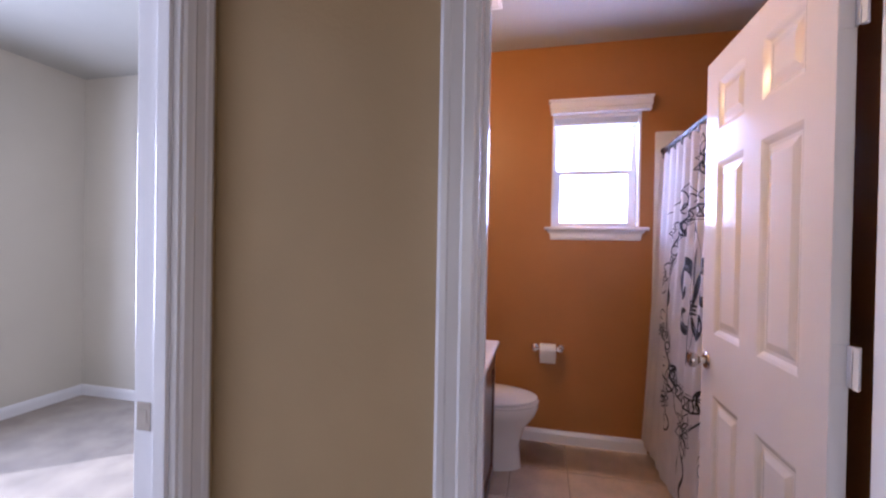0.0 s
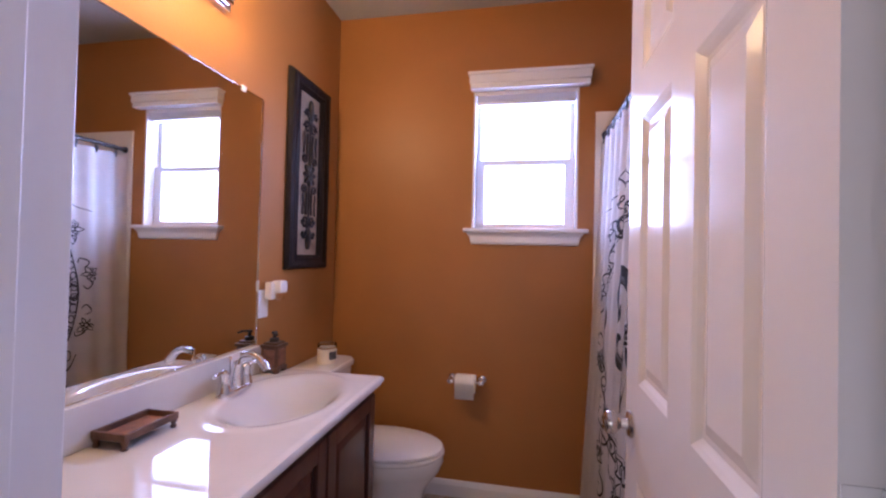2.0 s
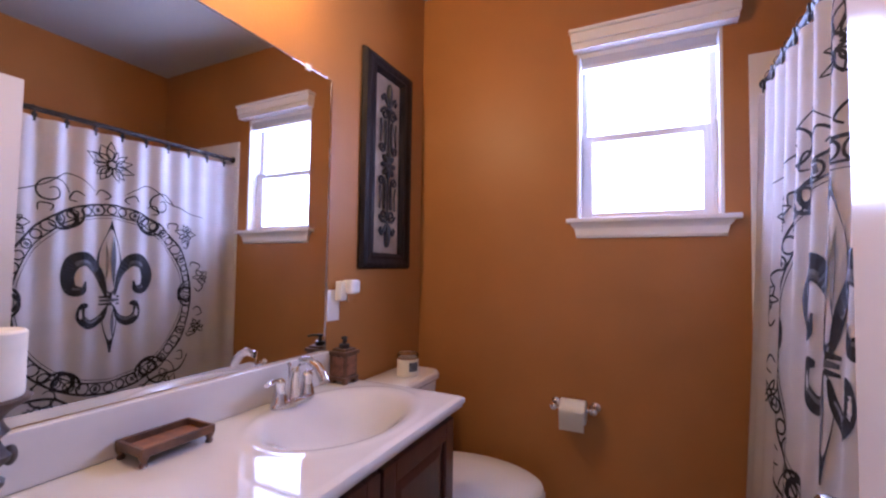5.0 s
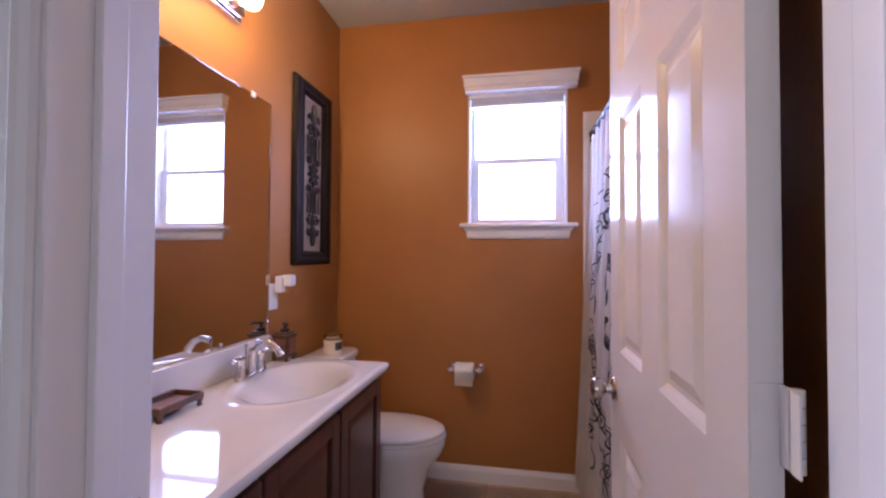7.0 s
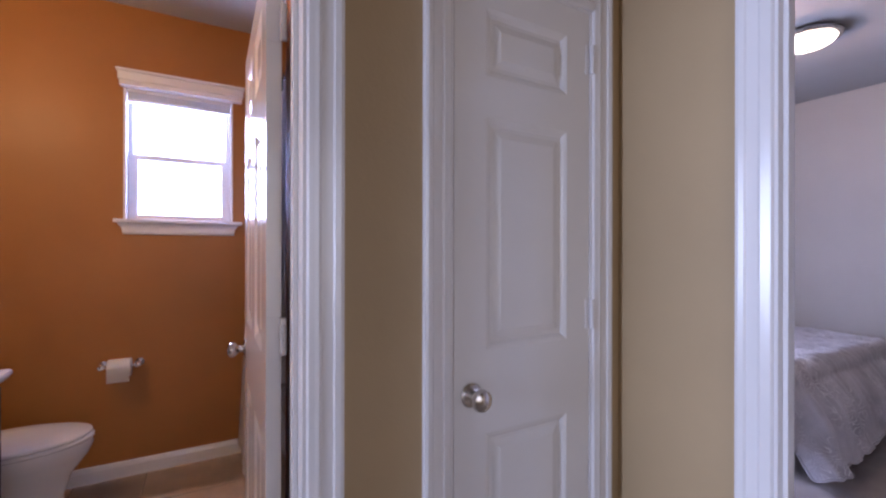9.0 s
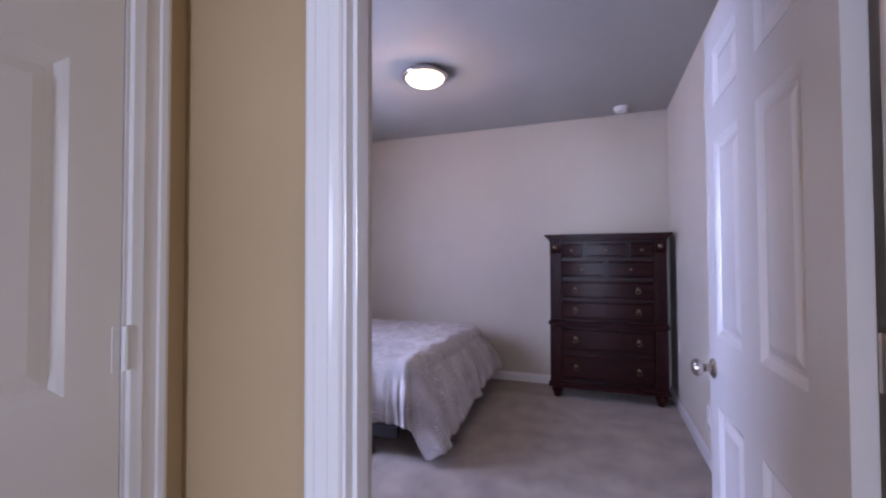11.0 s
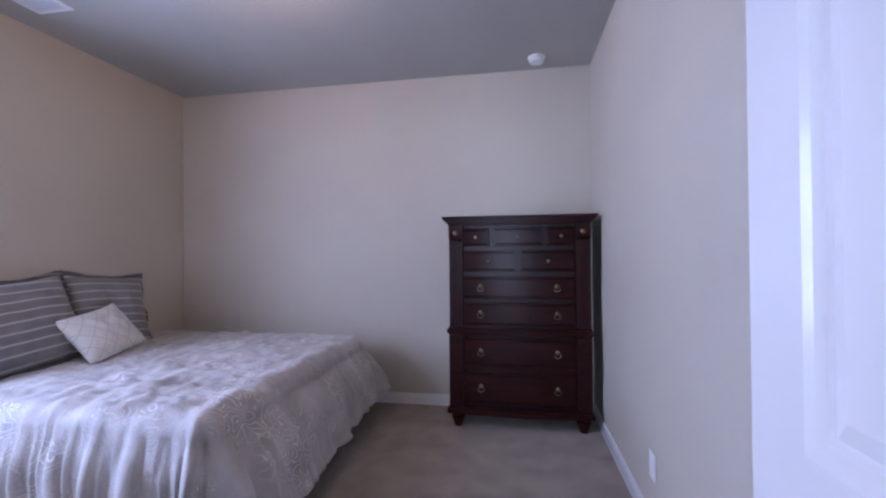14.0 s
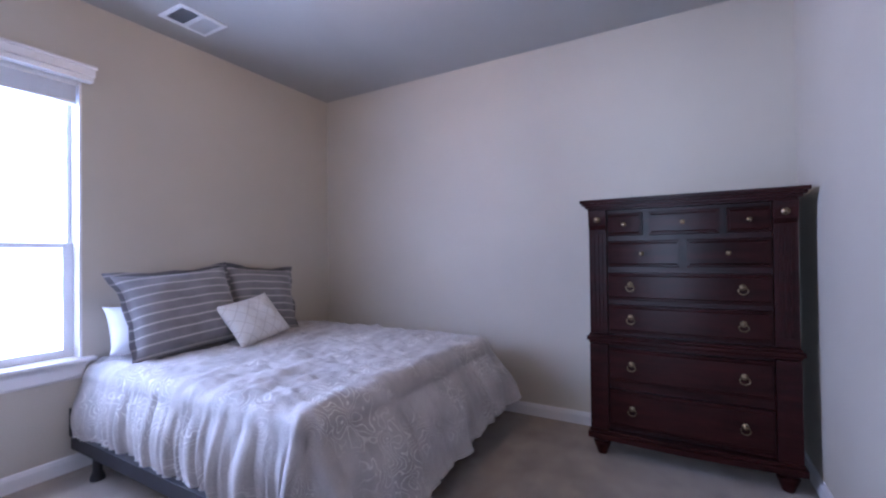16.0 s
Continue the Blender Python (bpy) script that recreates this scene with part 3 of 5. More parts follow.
# ---- windows ----
def window(name, x0, x1, y, z0, z1, depth, rail, upper, lower, label, stool, apron, header, blind_z):
    """Single-hung window in a north wall whose inner face is y: upper, lower are the panes' (x0, x1, z0, z1)."""
    root = thing(name, (0, 0, 0), label, "window", kind="structure")
    yo = y + depth
    t = 0.012
    part("window_reveal", boxes(((x0, y + 0.002, z0), (x0 + t, yo, z1)), ((x1 - t, y + 0.002, z0), (x1, yo, z1)), ((x0 + t, y + 0.002, z1 - t), (x1 - t, yo, z1))), TRIM, root)
    a, b = x0 + t, x1 - t
    ux0, ux1, uz0, uz1 = upper
    lx0, lx1, lz0, lz1 = lower
    yu0, yu1 = yo - 0.035, yo - 0.010
    yl0, yl1 = yo - 0.062, yo - 0.037
    part("upper_sash", boxes(((a, yu0, rail), (ux0, yu1, z1 - t)), ((ux1, yu0, rail), (b, yu1, z1 - t)), ((ux0, yu0, uz1), (ux1, yu1, z1 - t)), ((ux0, yu0, rail), (ux1, yu1, uz0)), bev=0.003), PVC, root)
    part("lower_sash", boxes(((a, yl0, z0), (lx0, yl1, rail + 0.03)), ((lx1, yl0, z0), (b, yl1, rail + 0.03)), ((lx0, yl0, lz1), (lx1, yl1, rail + 0.03)), ((lx0, yl0, z0), (lx1, yl1, lz0)), bev=0.003), PVC, root)
    for nm, (p0, p1, q0, q1), yy in (("pane", upper, yo - 0.022), ("pane", lower, yo - 0.05)):
        g = part(nm, boxes(((p0 - 0.004, yy, q0 - 0.004), (p1 + 0.004, yy + 0.003, q1 + 0.004))), GLASS, root)
        g.visible_shadow = False
    sx0, sx1 = stool
    part("window_sill", boxes(((sx0, y - 0.045, z0 - 0.022), (sx1, yo - 0.062, z0 - 0.001)), bev=0.005), TRIM, root)
    az, ax0, ax1 = apron
    bm = bmesh.new()
    rings = []
    for z, dx, dy in ((z0 - 0.022, 0.022, 0.034), (z0 - 0.034, 0.018, 0.024), (z0 - 0.046, 0.006, 0.018), (az + 0.012, 0.0, 0.016), (az, -0.002, 0.010)):
        rings.append([bm.verts.new(p) for p in ((ax0 - dx, y, z), (ax0 - dx, y - dy, z), (ax1 + dx, y - dy, z), (ax1 + dx, y, z))])
    for q, w in zip(rings, rings[1:]):
        for k in range(4):
            bm.faces.new((q[k], q[(k + 1) % 4], w[(k + 1) % 4], w[k]))
    bm.faces.new(rings[0])
    bm.faces.new(rings[-1])
    bmesh.ops.recalc_face_normals(bm, faces=bm.faces)
    part("window_apron", bm, TRIM, root)
    hx0, hx1, hz0, hz1 = header
    part("window_valance", boxes(((hx0 + 0.014, y - 0.052, hz0), (hx1 - 0.014, y, hz0 + 0.03)), ((hx0 + 0.008, y - 0.058, hz0 + 0.03), (hx1 - 0.008, y, hz1 - 0.016)), ((hx0, y - 0.066, hz1 - 0.016), (hx1, y, hz1)), bev=0.004), TRIM, root, "white wooden valance over the blind")
    return root


def raised_blind(x0, x1, y, z0, z1, label):
    root = thing("window_blind", (0, 0, 0), label, "blind")
    part("headrail", boxes(((x0, y - 0.028, z1 - 0.03), (x1, y + 0.028, z1)), bev=0.002), BLINDMAT, root)
    z = z0 + 0.016
    while z < z1 - 0.034:
        dy = random.uniform(-0.002, 0.002)
        part("slat", boxes(((x0 + 0.003, y - 0.025 + dy, z), (x1 - 0.003, y + 0.025 + dy, z + 0.0028))), BLINDMAT, root)
        z += 0.0062
    part("bottom_rail", boxes(((x0 + 0.002, y - 0.026, z0), (x1 - 0.002, y + 0.026, z0 + 0.014)), bev=0.003), BLINDMAT, root)
    return root


window("window_1", 0.268, 0.828, BATH_N, 1.475, 2.24, 0.133, 1.835, (0.303, 0.790, 1.868, 2.20), (0.328, 0.765, 1.508, 1.835), "white single-hung bathroom window with bright daylight behind", (0.226, 0.880), (1.388, 0.266, 0.836), (0.240, 0.892, 2.228, 2.320), 2.16)
b1 = raised_blind(0.284, 0.812, BATH_N + 0.032, 2.158, 2.236, "white slatted blind drawn up in the bathroom window")
part("cord", tube([(0.79, BATH_N + 0.002, 2.17), (0.786, BATH_N + 0.0, 1.9), (0.793, BATH_N - 0.002, 1.6), (0.800, BATH_N, 1.50)], 0.0022, 6), BLINDMAT, b1)
part("wand", tube([(0.775, BATH_N + 0.004, 2.16), (0.770, BATH_N, 1.85), (0.80, BATH_N - 0.002, 1.52)], 0.0026, 6), BLINDMAT, b1)
window("window_2", 2.72, 3.66, BED_N, 0.63, 2.225, 0.145, 1.255, (2.77, 3.628, 1.29, 2.18), (2.795, 3.600, 0.675, 1.262), "white single-hung bedroom window with bright daylight behind", (2.66, 3.715), (0.515, 2.71, 3.665), (2.66, 3.715, 2.222, 2.315), 2.09)
b2 = raised_blind(2.738, 3.642, BED_N + 0.035, 2.09, 2.222, "white slatted blind drawn up in the bedroom window")


# ---- bathroom: vanity, basin, mirror ----
CT = 0.817


def vanity():
    root = thing("vanity_cabinet", (BATH_W + 0.002, 1.193, 0.004), "dark cherry wood bathroom vanity cabinet with panelled doors", "cabinet")
    L, D, Z = 1.277, 0.492, 0.776
    part("body", boxes(((0, 0, 0.09), (D - 0.02, L, Z - 0.13)), ((0, 0, Z - 0.13), (D - 0.02, 0.02, Z)), ((0, L - 0.02, Z - 0.13), (D - 0.02, L, Z)), ((0, 0, 0.0), (D - 0.075, L, 0.09))), CHERRY, root)
    part("face_frame", boxes(((D - 0.02, 0, 0.09), (D, 0.035, Z)), ((D - 0.02, L - 0.035, 0.09), (D, L, Z)), ((D - 0.02, 0.035, Z - 0.04), (D, L - 0.035, Z)), ((D - 0.02, 0.035, 0.09), (D, L - 0.035, 0.12)), ((D - 0.02, 0.397, 0.12), (D, 0.427, Z - 0.04)), ((D - 0.02, 0.827, 0.12), (D, 0.857, Z - 0.04))), CHERRY, root)
    for y0, y1 in ((0.022, 0.405), (0.419, 0.835), (0.849, L - 0.022)):
        z0, z1, s = 0.108, Z - 0.022, 0.055
        bm = bmesh.new()
        x0, x1 = D + 0.001, D + 0.020
        for a, b in (((x0, y0, z0), (x1, y0 + s, z1)), ((x0, y1 - s, z0), (x1, y1, z1)), ((x0, y0 + s, z0), (x1, y1 - s, z0 + s)), ((x0, y0 + s, z1 - s), (x1, y1 - s, z1))):
            box(bm, a, b, 0.003)
        steps = [(0.0, x0 + 0.004), (0.006, x0 + 0.005), (0.035, x0 + 0.014)]
        loops = [[bm.verts.new((x, y, z)) for y, z in ((y0 + s + i, z0 + s + i), (y1 - s - i, z0 + s + i), (y1 - s - i, z1 - s - i), (y0 + s + i, z1 - s - i))] for i, x in steps]
        for q, w in zip(loops, loops[1:]):
            for k in range(4):
                bm.faces.new((q[k], q[(k + 1) % 4], w[(k + 1) % 4], w[k]))
        bm.faces.new(loops[-1])
        bmesh.ops.recalc_face_normals(bm, faces=bm.faces)
        part("cabinet_door", bm, CHERRY, root)


vanity()


def countertop():
    """White slab with an oval basin sunk into it and an eased front edge."""
    root = thing("countertop", (0, 0, 0), "glossy white cultured marble countertop with a moulded oval basin", "countertop")
    x0, x1, y0, y1 = BATH_W + 0.002, -0.008, 1.192, 2.502
    cx, cy, rx, ry = -0.255, 2.165, 0.190, 0.262
    nx, ny = 54, 134
    bm = bmesh.new()
    rows = []
    for i in range(nx + 1):
        row = []
        for j in range(ny + 1):
            x, y = x0 + (x1 - x0) * i / nx, y0 + (y1 - y0) * j / ny
            r = math.hypot((x - cx) / rx, (y - cy) / ry)
            dip = 0.0
            if r < 1.0:
                q = min(1.0, (1 - r) * 1.18)
                dip = 0.106 * q ** 1.45 * (2.45 - 1.45 * q)
            elif r < 1.16:
                dip = -0.0025 * math.sin(math.pi * (r - 1.0) / 0.16) ** 2
            edge = min(x1 - x, y1 - y)
            if edge < 0.012:
                dip += 0.006 * (1 - edge / 0.012) ** 2
            row.append(bm.verts.new((x, y, CT - dip)))
        rows.append(row)
    for i in range(nx):
        for j in range(ny):
            bm.faces.new((rows[i][j], rows[i + 1][j], rows[i + 1][j + 1], rows[i][j + 1]))
    # front and end aprons with a small cove
    prof = [(0.0, -0.006), (0.004, -0.014), (0.003, -0.024), (-0.004, -0.028), (-0.005, -0.037), (-0.03, -0.037)]
    prev = [v for v in rows[nx]] + []
    for dx, dz in prof:
        cur = [bm.verts.new((x1 + dx, min(y0 + (y1 - y0) * j / ny, y1 + dx), CT + dz)) for j in range(ny + 1)]
        for j in range(ny):
            bm.faces.new((prev[j], cur[j], cur[j + 1], prev[j + 1]))
        prev = cur
    prev = [rows[i][ny] for i in range(nx + 1)]
    for dx, dz in prof:
        cur = [bm.verts.new((min(x0 + (x1 - x0) * i / nx, x1 + dx), y1 + dx, CT + dz)) for i in range(nx + 1)]
        for i in range(nx):
            bm.faces.new((prev[i], prev[i + 1], cur[i + 1], cur[i]))
        prev = cur
    bmesh.ops.recalc_face_normals(bm, faces=bm.faces)
    part("slab", bm, MARBLE, root, smooth=True)
    part("backsplash", boxes(((BATH_W + 0.002, y0, CT + 0.001), (BATH_W + 0.027, 2.405, 0.932)), bev=0.004), MARBLE, root)
    part("side_splash", boxes(((BATH_W + 0.028, y0, CT + 0.001), (-0.03, y0 + 0.022, 0.915)), bev=0.004), MARBLE, root)
    part("drain", lathe([(0.022, 0), (0.022, 0.003), (0.016, 0.004), (0.014, 0.001)], 20, "z", (cx, cy, CT - 0.1055)), CHROME, root, "chrome drain ring", True)


countertop()


def faucet():
    root = thing("faucet", (-0.452, 2.172, CT), "chrome two-handle centerset faucet", "faucet")
    root.scale = (1.12, 1.12, 1.08)
    bm = loft([[(0.027 * s * math.cos(a), 0.078 * s * math.copysign(abs(math.sin(a)) ** 0.8, math.sin(a)), z) for a in [2 * math.pi * k / 28 for k in range(28)]] for s, z in ((1.0, 0.001), (1.0, 0.010), (0.93, 0.016), (0.75, 0.019))])
    part("base", bm, CHROME, root, smooth=True)
    spout = [(0.0, 0, 0.015), (0.0, 0, 0.06), (0.006, 0, 0.095), (0.026, 0, 0.122), (0.056, 0, 0.128), (0.085, 0, 0.115), (0.105, 0, 0.092), (0.112, 0, 0.078)]
    part("spout", tube(spout, [0.019, 0.014, 0.0125, 0.012, 0.012, 0.0125, 0.0135, 0.0135], 14), CHROME, root, smooth=True)
    part("lift_rod", add_mesh(tube([(-0.02, 0, 0.015), (-0.02, 0, 0.10)], 0.003, 8), lathe([(0.003, 0.0), (0.007, 0.004), (0.007, 0.010), (0.002, 0.014)], 10, "z", (-0.02, 0, 0.10))), CHROME, root, smooth=True)
    for s in (-1, 1):
        h = part("handle", lathe([(0.022, 0.014), (0.019, 0.03), (0.013, 0.055), (0.015, 0.062), (0.016, 0.072), (0.010, 0.080), (0.003, 0.083)], 18, "z", (0, s * 0.051, 0)), CHROME, root, smooth=True)
        part("lever", tube([(0.0, s * 0.051, 0.074), (0.006, s * 0.075, 0.080), (0.010, s * 0.100, 0.078), (0.012, s * 0.108, 0.076)], [0.006, 0.0055, 0.007, 0.005], 10), CHROME, h, smooth=True)


faucet()

mr = thing("wall_mirror", (BATH_W, 1.193, 0.934), "large frameless wall mirror standing on the backsplash", "mirror")
part("mirror_glass", boxes(((0.001, 0.002, 0.0), (0.006, 1.202, 1.020)), bev=0.001), MIRROR, mr)
for y in (0.157, 1.080):
    part("clip", boxes(((0.001, y - 0.012, 1.010), (0.011, y + 0.012, 1.032)), bev=0.003), PLASTIC, mr, "small clear plastic mirror clip")
part("edge_strip", boxes(((0.0005, 1.2025, 0.0), (0.0085, 1.2085, 1.0215)), ((0.0005, 0.002, 1.0205), (0.0085, 1.2025, 1.0235))), CHROME, mr)


def light_bar():
    root = thing("vanity_light", (BATH_W, 1.86, 2.235), "chrome vanity light bar with lit globe bulbs", "wall lamp")
    bm = bmesh.new()
    box(bm, (0.0, -0.31, -0.045), (0.022, 0.31, 0.045), 0.004)
    box(bm, (0.022, -0.30, -0.028), (0.046, 0.30, 0.028), 0.010)
    part("back_plate", bm, CHROME, root)
    for k in range(4):
        y = -0.232 + 0.155 * k
        so = part("socket", lathe([(0.024, 0.046), (0.024, 0.062), (0.020, 0.066), (0.020, 0.074)], 18, "x", (0, y, 0)), CHROME, root, smooth=True)
        R = 0.040
        prof = [(0.014, 0.070)] + [(max(0.002, R * math.sin(a)), 0.118 - R * math.cos(a)) for a in [math.pi * j / 12 for j in range(2, 13)]]
        bu = part("bulb", lathe(prof, 20, "x", (0, y, 0)), BULBGLASS, so, "glowing warm globe bulb", True)
        bu.visible_shadow = False
        bulb_light("vanity_bulb_light", (BATH_W + 0.118, 1.86 + y, 2.235), 7.2, 0.035, (1.0, 0.62, 0.24))


light_bar()


def wall_art():
    root = thing("wall_art", (BATH_W, 2.783, 1.714), "black framed burlap panel with dark iron scrollwork", "wall decor")
    hw, hh, iw, ih = 0.197, 0.475, 0.100, 0.405
    prof = [(0, 0), (0, 0.012), (0.010, 0.026), (0.032, 0.030), (0.060, 0.024), (0.075, 0.027), (0.090, 0.014), (0.097, 0.006), (0.097, 0)]
    bm = bmesh.new()
    loops = []
    for p, q in prof:
        fy, fz = hw - p, hh - p * (hh - ih) / 0.097
        loops.append([bm.verts.new((0.001 + q, y, z)) for y, z in ((-fy, -fz), (fy, -fz), (fy, fz), (-fy, fz))])
    for q, w in zip(loops, loops[1:] + loops[:1]):
        for k in range(4):
            bm.faces.new((q[k], q[(k + 1) % 4], w[(k + 1) % 4], w[k]))
    bmesh.ops.recalc_face_normals(bm, faces=bm.faces)
    part("frame", bm, FRAMEBLACK, root)
    part("backing", boxes(((0.001, -iw - 0.002, -ih - 0.002), (0.005, iw + 0.002, ih + 0.002))), BURLAP, root, "tan burlap backing")
    bm = bmesh.new()

    def rod(pts, r=0.0055):
        tube([(0.013, y, z) for y, z in pts], r, 7, bm)

    def scroll(cy, cz, sy, sz, turns=1.35, r0=0.034):
        pts = []
        for k in range(22):
            a = turns * 2 * math.pi * k / 21
            r = r0 * (1 - 0.78 * k / 21)
            pts.append((cy + sy * r * math.cos(a), cz + sz * r * math.sin(a)))
        rod(pts, 0.005)

    def petal(pts, r):
        n = len(pts)
        tube([(0.014, y, z) for y, z in pts], [r * (0.25 + 0.75 * math.sin(math.pi * (k + 0.5) / n)) for k in range(n)], 8, bm)

    for u in (-1, 1):
        # lily finial, its collar and the scrolls under it
        petal([(0, u * z) for z in (0.268, 0.290, 0.315, 0.340, 0.362, 0.378)], 0.016)
        for s in (-1, 1):
            petal([(s * 0.008, u * 0.272), (s * 0.026, u * 0.300), (s * 0.046, u * 0.318), (s * 0.058, u * 0.305), (s * 0.052, u * 0.288)], 0.009)
            scroll(s * 0.034, u * 0.232, s, u, 1.3, 0.030)
            rod([(s * 0.012, u * 0.262), (s * 0.040, u * 0.262), (s * 0.064, u * 0.236)])
            rod([(s * 0.026, u * 0.204), (s * 0.024, u * 0.150), (s * 0.024, u * 0.100), (s * 0.030, u * 0.070)], 0.0062)
            scroll(s * 0.050, u * 0.078, -s, -u, 1.2, 0.024)
            rod([(s * 0.062, u * 0.205), (s * 0.056, u * 0.150), (s * 0.062, u * 0.100)], 0.0045)
        add_mesh(bm, boxes(((0.007, -0.018, u * 0.262 - 0.006), (0.020, 0.018, u * 0.262 + 0.006)), bev=0.002))
    for k in range(8):
        a = math.pi / 4 * k
        petal([(q * math.cos(a), 1.15 * q * math.sin(a)) for q in (0.008, 0.022, 0.036, 0.047, 0.054)], 0.012)
    add_mesh(bm, lathe([(0.002, 0.010), (0.017, 0.014), (0.017, 0.020), (0.008, 0.027), (0.001, 0.028)], 12, "x", (0, 0, 0)))
    rod([(0, -0.268), (0, 0.268)], 0.0055)
    part("scrollwork", bm, BLACKIRON, root, "dark iron scrollwork", True)


wall_art()


def outlet_plate(name, place, turn, label, w=0.072):
    """Wall plate in local x (across) and z, facing local -y."""
    root = thing(name, place, label, "socket", turn=turn)
    part("plate", boxes(((-w / 2, -0.006, -0.059), (w / 2, 0.0, 0.059)), bev=0.002), PLASTIC, root)
    return root


o1 = outlet_plate("wall_socket", (BATH_W, 2.438, 1.098), 90, "white wall socket beside the mirror")
part("receptacle", boxes(((-0.017, -0.008, -0.04), (0.017, -0.006, -0.008)), bev=0.001), PLASTIC, o1)
nl = thing("night_light", (BATH_W + 0.006, 2.470, 1.150), "white plug-in air freshener in the wall socket", "air freshener")
part("plug_body", boxes(((0.0, -0.024, -0.035), (0.032, 0.012, 0.040)), bev=0.006), PLASTIC, nl)
part("housing", boxes(((0.012, 0.0, -0.008), (0.062, 0.055, 0.045)), bev=0.010), PLASTIC, nl)
part("vial", lathe([(0.016, -0.042), (0.018, -0.038), (0.018, -0.012), (0.013, -0.008)], 16, "z", (0.037, 0.028, 0)), GLASS, nl, "clear glass vial", True)


# ---- bathroom: toilet and things on it ----
def ellipse(cx, cy, rx, ry, z, n=32, back=1.0):
    return [(cx + rx * math.cos(a) * (back if math.cos(a) < 0 else 1.0), cy + ry * math.sin(a), z) for a in [2 * math.pi * k / n for k in range(n)]]


def toilet():
    root = thing("toilet", (BATH_W, 2.745, 0.004), "white porcelain toilet with the lid closed", "toilet")
    part("pedestal", loft([ellipse(0.36, 0, 0.29, 0.105, 0.0), ellipse(0.36, 0, 0.285, 0.10, 0.02), ellipse(0.365, 0, 0.27, 0.085, 0.14), ellipse(0.38, 0, 0.285, 0.10, 0.24), ellipse(0.415, 0, 0.31, 0.155, 0.32), ellipse(0.43, 0, 0.315, 0.178, 0.37), ellipse(0.432, 0, 0.31, 0.178, 0.392)]), PORCELAIN, root, smooth=True)
    part("seat", loft([ellipse(0.455, 0, 0.285, 0.178, 0.393), ellipse(0.455, 0, 0.293, 0.186, 0.399), ellipse(0.455, 0, 0.293, 0.186, 0.408), ellipse(0.455, 0, 0.286, 0.180, 0.413)]), SEATPLASTIC, root, smooth=True)
    part("lid", loft([ellipse(0.452, 0, 0.284, 0.178, 0.4155), ellipse(0.452, 0, 0.290, 0.184, 0.420), ellipse(0.452, 0, 0.288, 0.182, 0.430), ellipse(0.452, 0, 0.262, 0.162, 0.438), ellipse(0.452, 0, 0.15, 0.09, 0.441)]), SEATPLASTIC, root, smooth=True)

    def slab(x0, x1, hw, z, r=0.04):
        pts = []
        for cx, cy, a0 in ((x1 - r, hw - r, 0), (x0 + 0.01, hw - 0.01, 90), (x0 + 0.01, -hw + 0.01, 180), (x1 - r, -hw + r, 270)):
            rr = r if cx > x0 + 0.02 else 0.01
            for k in range(6):
                a = radians(a0 + 18 * k)
                pts.append((cx + rr * math.cos(a), cy + rr * math.sin(a), z))
        return pts

    part("tank", loft([slab(0.015, 0.185, 0.19, 0.385), slab(0.012, 0.195, 0.20, 0.42), slab(0.012, 0.205, 0.215, 0.725)]), PORCELAIN, root, smooth=True)
    part("tank_lid", loft([slab(0.008, 0.212, 0.222, 0.727, 0.05), slab(0.006, 0.220, 0.229, 0.735, 0.06), slab(0.006, 0.220, 0.229, 0.755, 0.06), slab(0.010, 0.212, 0.222, 0.765, 0.055)]), PORCELAIN, root, smooth=True)
    part("flush_lever", tube([(0.215, -0.14, 0.66), (0.222, -0.14, 0.66), (0.226, -0.10, 0.655), (0.226, -0.07, 0.65)], [0.010, 0.008, 0.006, 0.007], 8), CHROME, root, "chrome flush lever", True)
    for y in (-0.075, 0.075):
        part("seat_hinge", boxes(((0.205, y - 0.02, 0.393), (0.24, y + 0.02, 0.428)), bev=0.006), SEATPLASTIC, root)


toilet()
cj = thing("jar_candle", (-0.405, 2.795, 0.7695), "white wax candle in a glass jar on the toilet tank", "candle")
cj.scale = (1.15, 1.15, 1.1)
part("wax", lathe([(0.036, 0.0), (0.0405, 0.003), (0.0410, 0.010), (0.0410, 0.066), (0.036, 0.068), (0.003, 0.066)], 26), WAX, cj, smooth=True)
part("jar", lathe([(0.0405, 0.0685), (0.0412, 0.070), (0.0415, 0.085), (0.0400, 0.088), (0.0385, 0.085), (0.0385, 0.0690)], 26), GLASS, cj, "clear glass jar", True)
bm = bmesh.new()
for z0, z1 in ((0.022, 0.058),):
    pts0 = [(0.0419 * math.cos(a), 0.0419 * math.sin(a)) for a in [radians(-52 + 7.0 * k) for k in range(9)]]
    lo = [bm.verts.new((x, y, z0)) for x, y in pts0]
    hi = [bm.verts.new((x, y, z1)) for x, y in pts0]
    for k in range(8):
        bm.faces.new((lo[k], lo[k + 1], hi[k + 1], hi[k]))
part("paper_label", bm, INKGREY, cj, "grey paper label")


